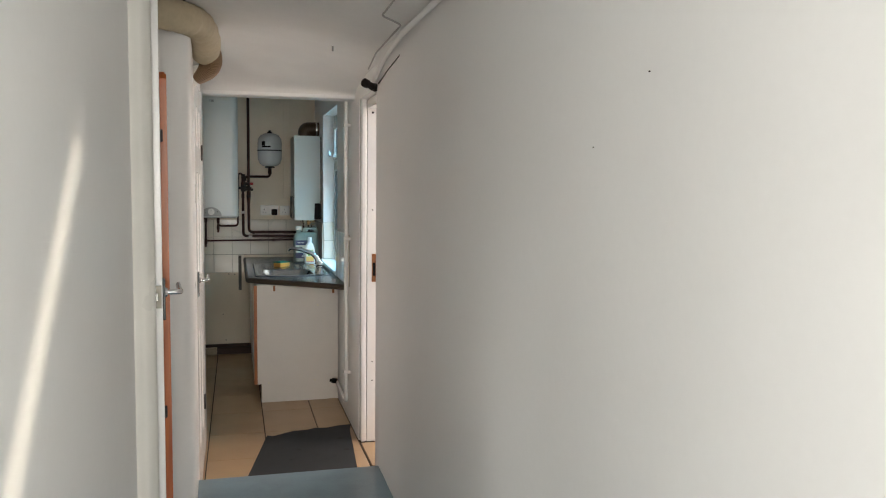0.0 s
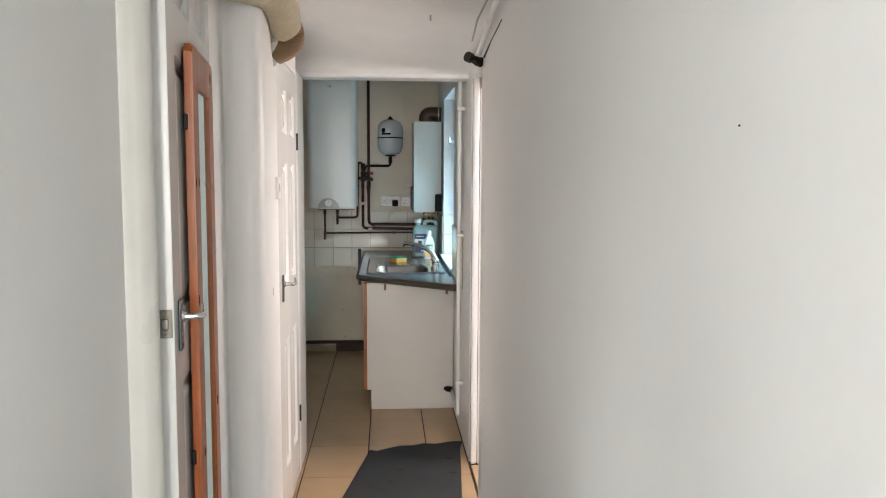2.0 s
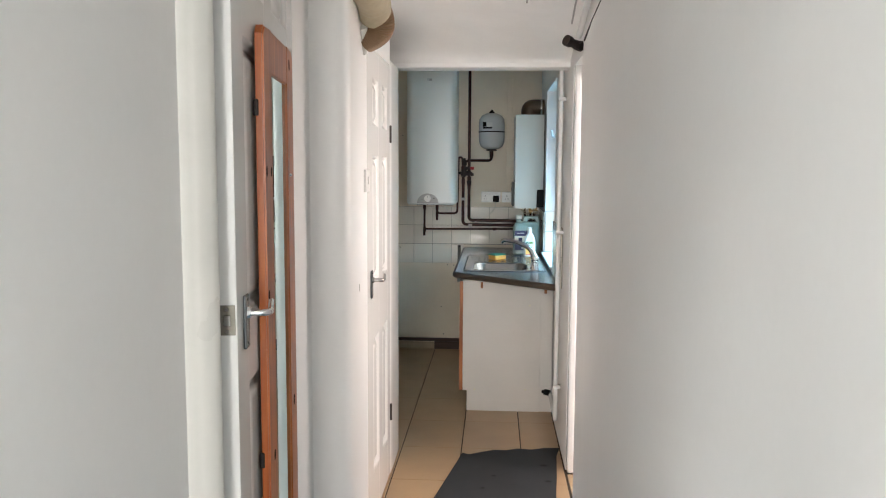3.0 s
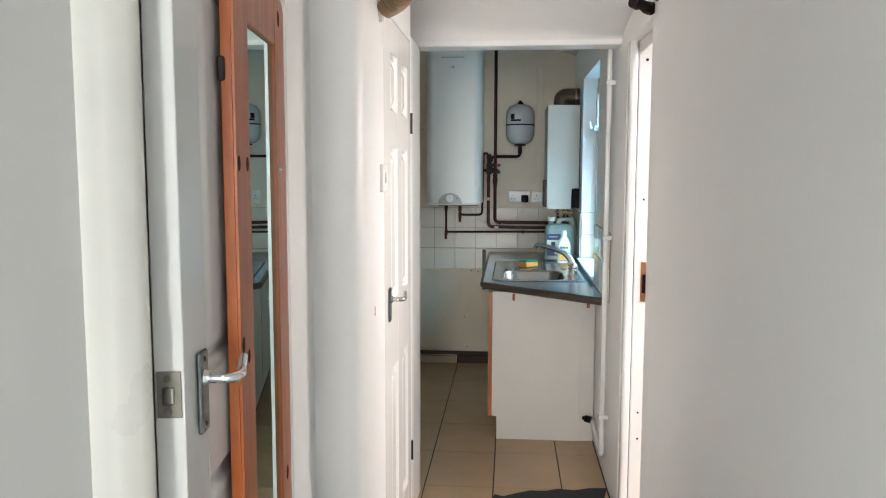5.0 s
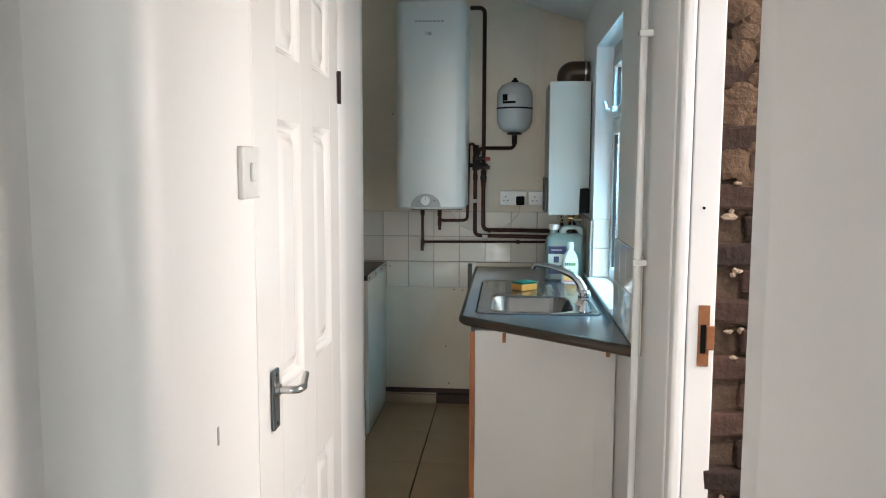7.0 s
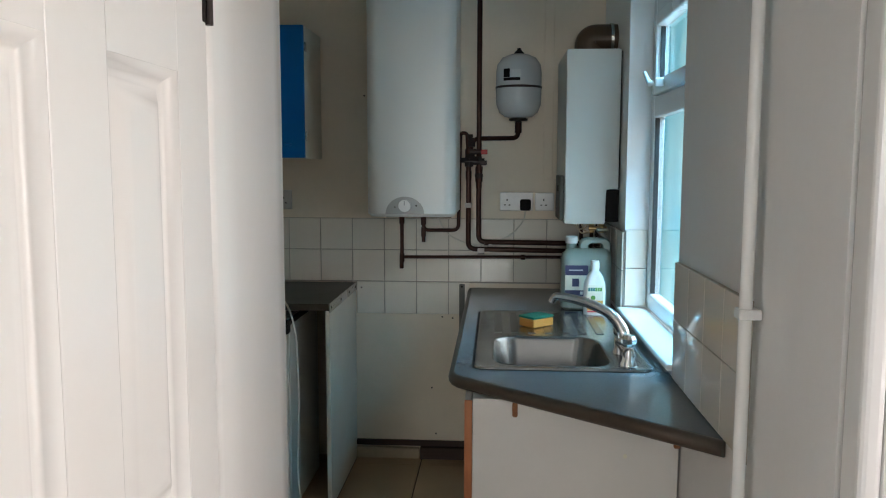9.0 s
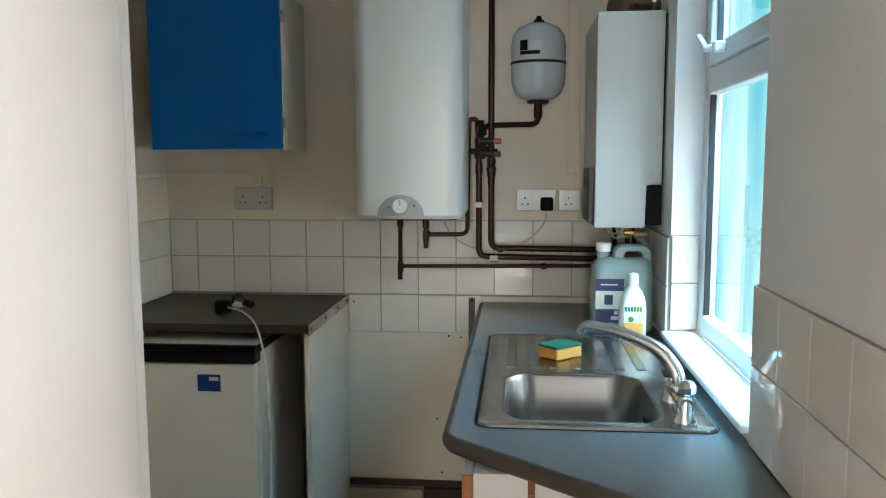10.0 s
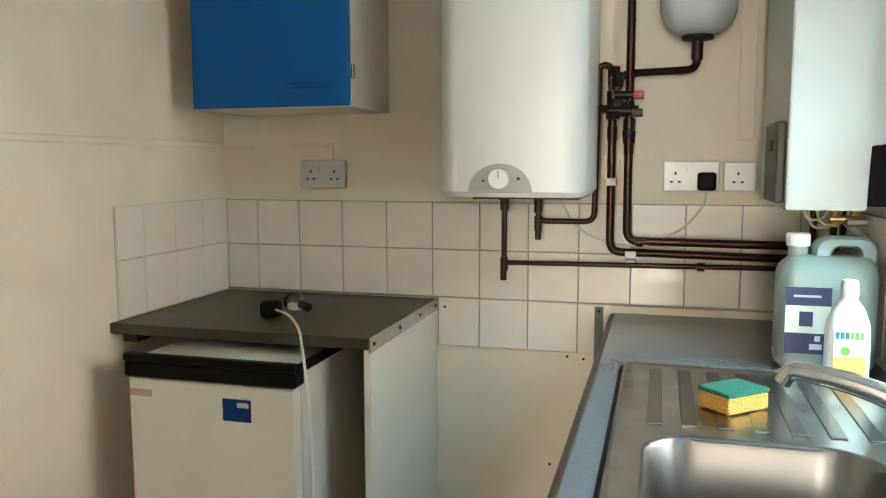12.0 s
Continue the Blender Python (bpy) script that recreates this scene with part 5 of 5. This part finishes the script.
# ---- sockets ----
def socket(name, x0, x1, z0, z1, mat, label, gangs, switched=True):
    ob = thing(name, ((x0 + x1) / 2, 9.315, z0), label, "socket")
    plate = part("plate", boxed(x0, x1, 9.303, 9.3195, z0, z1, bevel=0.004), mat, ob)
    for g in gangs:
        cx = x0 + (x1 - x0) * g
        for dx, dz, w, h in ((0, 0.014, 0.005, 0.009), (-0.011, -0.010, 0.008, 0.005), (0.011, -0.010, 0.008, 0.005)):
            part("pin_hole", boxed(cx + dx - w / 2, cx + dx + w / 2, 9.3022, 9.3029, (z0 + z1) / 2 + dz - h / 2 - 0.006, (z0 + z1) / 2 + dz + h / 2 - 0.006), BLACK, plate)
        if switched:
            part("rocker", boxed(cx + 0.022, cx + 0.032, 9.2995, 9.303, (z0 + z1) / 2 + 0.008, (z0 + z1) / 2 + 0.026, bevel=0.001), mat, plate)
    return ob


socket("double_socket", -0.411, -0.252, 1.215, 1.307, OLD_SOCKET, "greyed double wall socket below the blue cabinet", (0.24, 0.76))
s2 = socket("double_socket", 0.741, 0.896, 1.213, 1.30, SOCKET, "white double wall socket with a black plug in it", (0.22,))
socket("single_socket", 0.906, 0.994, 1.214, 1.298, SOCKET, "white single wall socket by the boiler", (0.45,), False)
p2 = thing("wall_plug", (0.86, 9.29, 1.22), "black plug pushed into the double socket", "plug")
part("body", boxed(0.835, 0.885, 9.262, 9.3025, 1.216, 1.268, bevel=0.008, segments=3), BLACK, p2, smooth=True)
part("flex", swept(rounded_path([(0.86, 9.28, 1.218), (0.855, 9.285, 1.17), (0.80, 9.30, 1.10), (0.70, 9.305, 1.055), (0.60, 9.305, 1.05), (0.49, 9.29, 1.10), (0.45, 9.26, 1.19)], 0.05), 0.0032, 8), CORD, p2, "cream flex", smooth=True)
trunk = thing("cable_trunking", (-0.3, 9.31, 1.3), "painted-over cable trunking to the socket", "trunking")
part("run", boxed(-0.312, -0.298, 9.311, 9.3205, 1.308, 1.362, bevel=0.002), CREAM_WALL, trunk)
part("run", boxed(-0.698, -0.313, 9.311, 9.3205, 1.349, 1.362, bevel=0.002), CREAM_WALL, trunk)
part("run", boxed(-0.6995, -0.69, 7.4, 9.309, 1.348, 1.366, bevel=0.003), CREAM_WALL, trunk)

# skirting and plinth by the back wall
skirt = thing("baseboard", (0.3, 9.3, 0), "worn pale and dark timber skirting on the kitchen wall", "skirting", kind="structure")
part("pale_board", boxed(0.05, 0.36, 9.29, 9.318, 0.0, 0.052, bevel=0.003), SKIRT_PALE, skirt)
part("dark_board", boxed(0.365, 0.69, 9.285, 9.318, 0.0, 0.06, bevel=0.003), DARK_TIMBER, skirt)
part("dark_rail", boxed(0.05, 0.69, 9.30, 9.318, 0.062, 0.088, bevel=0.002), DARK_TIMBER, skirt)
for x, z in ((0.08, 0.84), (0.42, 0.35), (0.44, 0.12), (0.47, 0.70), (0.52, 0.695), (0.10, 1.75)):
    hole = thing("screw_hole", (x, 9.32, z), "small dark plugged screw hole in the kitchen wall", "screw hole", "screw holes")
    part("hole", rodded((x, 9.3105 if 0.72 < z < 0.86 else 9.3195, z), (x, 9.324, z), 0.0042, 8), BLACK, hole)

# hooks and marks on the doors and walls
label_strip = thing("door_sticker", (0.35, 6.1, 0.9), "small worn mark on the white wall", "mark")
part("mark", boxed(0.3668, 0.3678, 5.725, 5.731, 1.035, 1.062), GREY_PLASTIC, label_strip)

# ---- tiles and bricks, piece by piece ----
tile_meshes = {}


def tile_mesh(w, h, t, bevel, mat):
    key = (round(w, 3), round(h, 3), round(t, 3), mat.name)
    if key not in tile_meshes:
        me = bpy.data.meshes.new("tile")
        bm = bmesh.new()
        vs = [bm.verts.new(c) for c in ((-w / 2, -h / 2, 0), (w / 2, -h / 2, 0), (w / 2, h / 2, 0), (-w / 2, h / 2, 0))]
        us = [bm.verts.new((c.co.x, c.co.y, t - bevel)) for c in vs]
        ts = [bm.verts.new((c.co.x * (1 - 2 * bevel / w), c.co.y * (1 - 2 * bevel / h), t)) for c in vs]
        for r, s in ((vs, us), (us, ts)):
            for k in range(4):
                bm.faces.new((r[k], r[(k + 1) % 4], s[(k + 1) % 4], s[k]))
        bm.faces.new(ts)
        bm.to_mesh(me)
        bm.free()
        me.materials.append(mat)
        tile_meshes[key] = me
    return tile_meshes[key]


def lay(name, parent, me, m):
    ob = new(name, me)
    ob.parent = parent
    ob.matrix_parent_inverse = base_matrix(parent).inverted()
    ob.matrix_basis = m
    return ob


tile_rng = random.Random(21)


def tile_field(parent, us, vs, place, gap, t, bevel, mat, tilt=0.25, name="tile"):
    """Tiles between the joint lines us and vs; place(u, v) gives a tile's pose."""
    for u0, u1 in zip(us, us[1:]):
        for v0, v1 in zip(vs, vs[1:]):
            me = tile_mesh(u1 - u0 - gap, v1 - v0 - gap, t, bevel, mat)
            m = place((u0 + u1) / 2, (v0 + v1) / 2) @ pose(0, 0, tile_rng.uniform(0, 0.0006), tile_rng.uniform(-tilt, tilt), tile_rng.uniform(-tilt, tilt), 0)
            lay(name, parent, me, m)


def on_back(u, v):
    return pose(u, K_BACK - 0.004, v, 90, 0, 0)


def on_left(u, v):
    return pose(K_LEFT + 0.004, u, v, 90, 0, 90)


def on_right(u, v):
    return pose(K_RIGHT - 0.004, u, v, 90, 0, -90)


def on_reveal(u, v):
    return pose(u, WIN_Y1 - 0.004, v, 90, 0, 0)


def on_floor(u, v):
    return pose(u, v, -0.006, 0, 0, 0)


P = 0.1538
xs = [K_LEFT + 0.008] + [0.193 + P * k for k in range(-5, 7)] + [K_RIGHT - 0.002]
part("grout_bed", boxed(K_LEFT + 0.005, K_RIGHT - 0.002, K_BACK - 0.0042, K_BACK - 0.0005, 0.866, 1.1745), GROUT, wall_back)
part("grout_bed", boxed(0.056, 0.60, K_BACK - 0.0042, K_BACK - 0.0005, 0.714, 0.8658), GROUT, wall_back)
tile_field(wall_back, xs, [0.872, 1.024, 1.174], on_back, 0.003, 0.006, 0.0015, TILE)
tile_field(wall_back, [0.058, 0.193, 0.347, 0.500, 0.602], [0.714, 0.8705], on_back, 0.003, 0.006, 0.0015, TILE)
part("grout_bed", boxed(K_LEFT + 0.0005, K_LEFT + 0.0042, 8.742, K_BACK - 0.012, 0.866, 1.1795), GROUT_PALE, wall_left)
tile_field(wall_left, [8.742, 8.86, 9.01, 9.16, K_BACK - 0.012], [0.868, 1.030, 1.18], on_left, 0.0022, 0.006, 0.0015, TILE)
part("grout_bed", boxed(K_RIGHT - 0.0042, K_RIGHT - 0.0005, 7.12, WIN_Y0 - 0.001, 0.846, 1.168), GROUT, wall_right)
tile_field(wall_right, [7.12, 7.282, 7.435, 7.588, WIN_Y0 - 0.001], [0.848, 1.012, 1.168], on_right, 0.0025, 0.006, 0.0015, TILE)
part("grout_bed", boxed(K_RIGHT + 0.001, 1.299, WIN_Y1 - 0.0042, WIN_Y1 - 0.0005, 0.888, 1.182), GROUT, wall_right)
tile_field(wall_right, [K_RIGHT + 0.001, 1.299], [0.889, 1.035, 1.182], on_reveal, 0.003, 0.006, 0.0015, TILE)
part("grout_bed", boxed(K_RIGHT - 0.0042, K_RIGHT - 0.0005, WIN_Y1 + 0.001, 9.31, 0.866, 1.174), GROUT, wall_right)
tile_field(wall_right, [WIN_Y1 + 0.001, 8.78, 8.93, 9.08, 9.23, 9.309], [0.868, 1.024, 1.174], on_right, 0.003, 0.006, 0.0015, TILE)

# floor tiles: dark joints along the room, tight pale ones across
floor_ob = bpy.data.objects["floor_kitchen"]
fx = [K_LEFT + 0.001, -0.587, -0.268, 0.052, 0.372, 0.690, 1.005, 1.21]
fy = [STEP_Y + 0.014, 6.095, 6.54, 6.985, 7.43, 7.875, 8.32, 8.765, 9.21, K_BACK - 0.001]
for u0, u1 in zip(fx, fx[1:]):
    for v0, v1 in zip(fy, fy[1:]):
        if u1 < 0.1 and v1 < 7.1:
            continue
        me = tile_mesh(u1 - u0 - 0.0065, v1 - v0 - 0.0015, 0.008, 0.0012, FLOOR_TILE)
        lay("tile", floor_ob, me, on_floor((u0 + u1) / 2, (v0 + v1) / 2))
# threshold tiles in the yard doorway
for v0, v1 in ((STEP_Y + 0.07, 6.28), (6.28, 6.665)):
    lay("tile", floor_ob, tile_mesh(0.19, v1 - v0 - 0.004, 0.008, 0.0012, FLOOR_TILE), on_floor(1.315, (v0 + v1) / 2))

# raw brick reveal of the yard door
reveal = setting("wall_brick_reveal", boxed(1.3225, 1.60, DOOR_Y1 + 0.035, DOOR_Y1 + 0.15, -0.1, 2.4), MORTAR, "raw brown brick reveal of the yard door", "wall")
brick_rng = random.Random(5)
brick_meshes = []
for k in range(6):
    bm = bmesh.new()
    box(bm, -0.054, 0.054, -0.02, 0.02, -0.031, 0.031, bevel=0.007, segments=2)
    for v in bm.verts:
        v.co += Vector(noise.noise_vector(v.co * 34 + Vector((k * 7.1, 0, 0)))) * 0.009
    me = bpy.data.meshes.new("brick")
    bm.to_mesh(me)
    bm.free()
    me.materials.append(BRICK)
    brick_meshes.append(me)
for row in range(27):
    z = 0.02 + 0.075 * row
    shift = 0.058 if row % 2 else 0.0
    for col in range(3):
        x = 1.360 + 0.118 * col - shift * 0.55
        if x < 1.343:
            continue
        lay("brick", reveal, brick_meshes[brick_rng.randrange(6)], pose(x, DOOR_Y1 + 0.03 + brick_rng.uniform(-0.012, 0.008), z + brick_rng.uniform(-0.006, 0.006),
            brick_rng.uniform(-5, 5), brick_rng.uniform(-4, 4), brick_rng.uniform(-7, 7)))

# crumbs of old plaster that still cling to the reveal
for k in range(52):
    z = 1.42 + 0.03 * k if k < 16 else 0.05 + 0.075 * brick_rng.randrange(19) + brick_rng.uniform(-0.008, 0.008)
    x = 1.335 + (brick_rng.uniform(0.0, 0.11) if k < 16 else brick_rng.uniform(0.0, 0.125))
    bm = bmesh.new()
    bmesh.ops.create_icosphere(bm, subdivisions=2, radius=1.0)
    wide, tall = (brick_rng.uniform(0.03, 0.055), brick_rng.uniform(0.024, 0.05)) if k < 16 else (brick_rng.uniform(0.006, 0.02), brick_rng.uniform(0.004, 0.011))
    for v in bm.verts:
        v.co *= 1 + 0.45 * noise.noise(v.co * 1.7 + Vector((k * 3.3, 0, 0)))
        v.co = Vector((x + v.co.x * wide, DOOR_Y1 + 0.016 + v.co.y * 0.011, z + v.co.z * tall))
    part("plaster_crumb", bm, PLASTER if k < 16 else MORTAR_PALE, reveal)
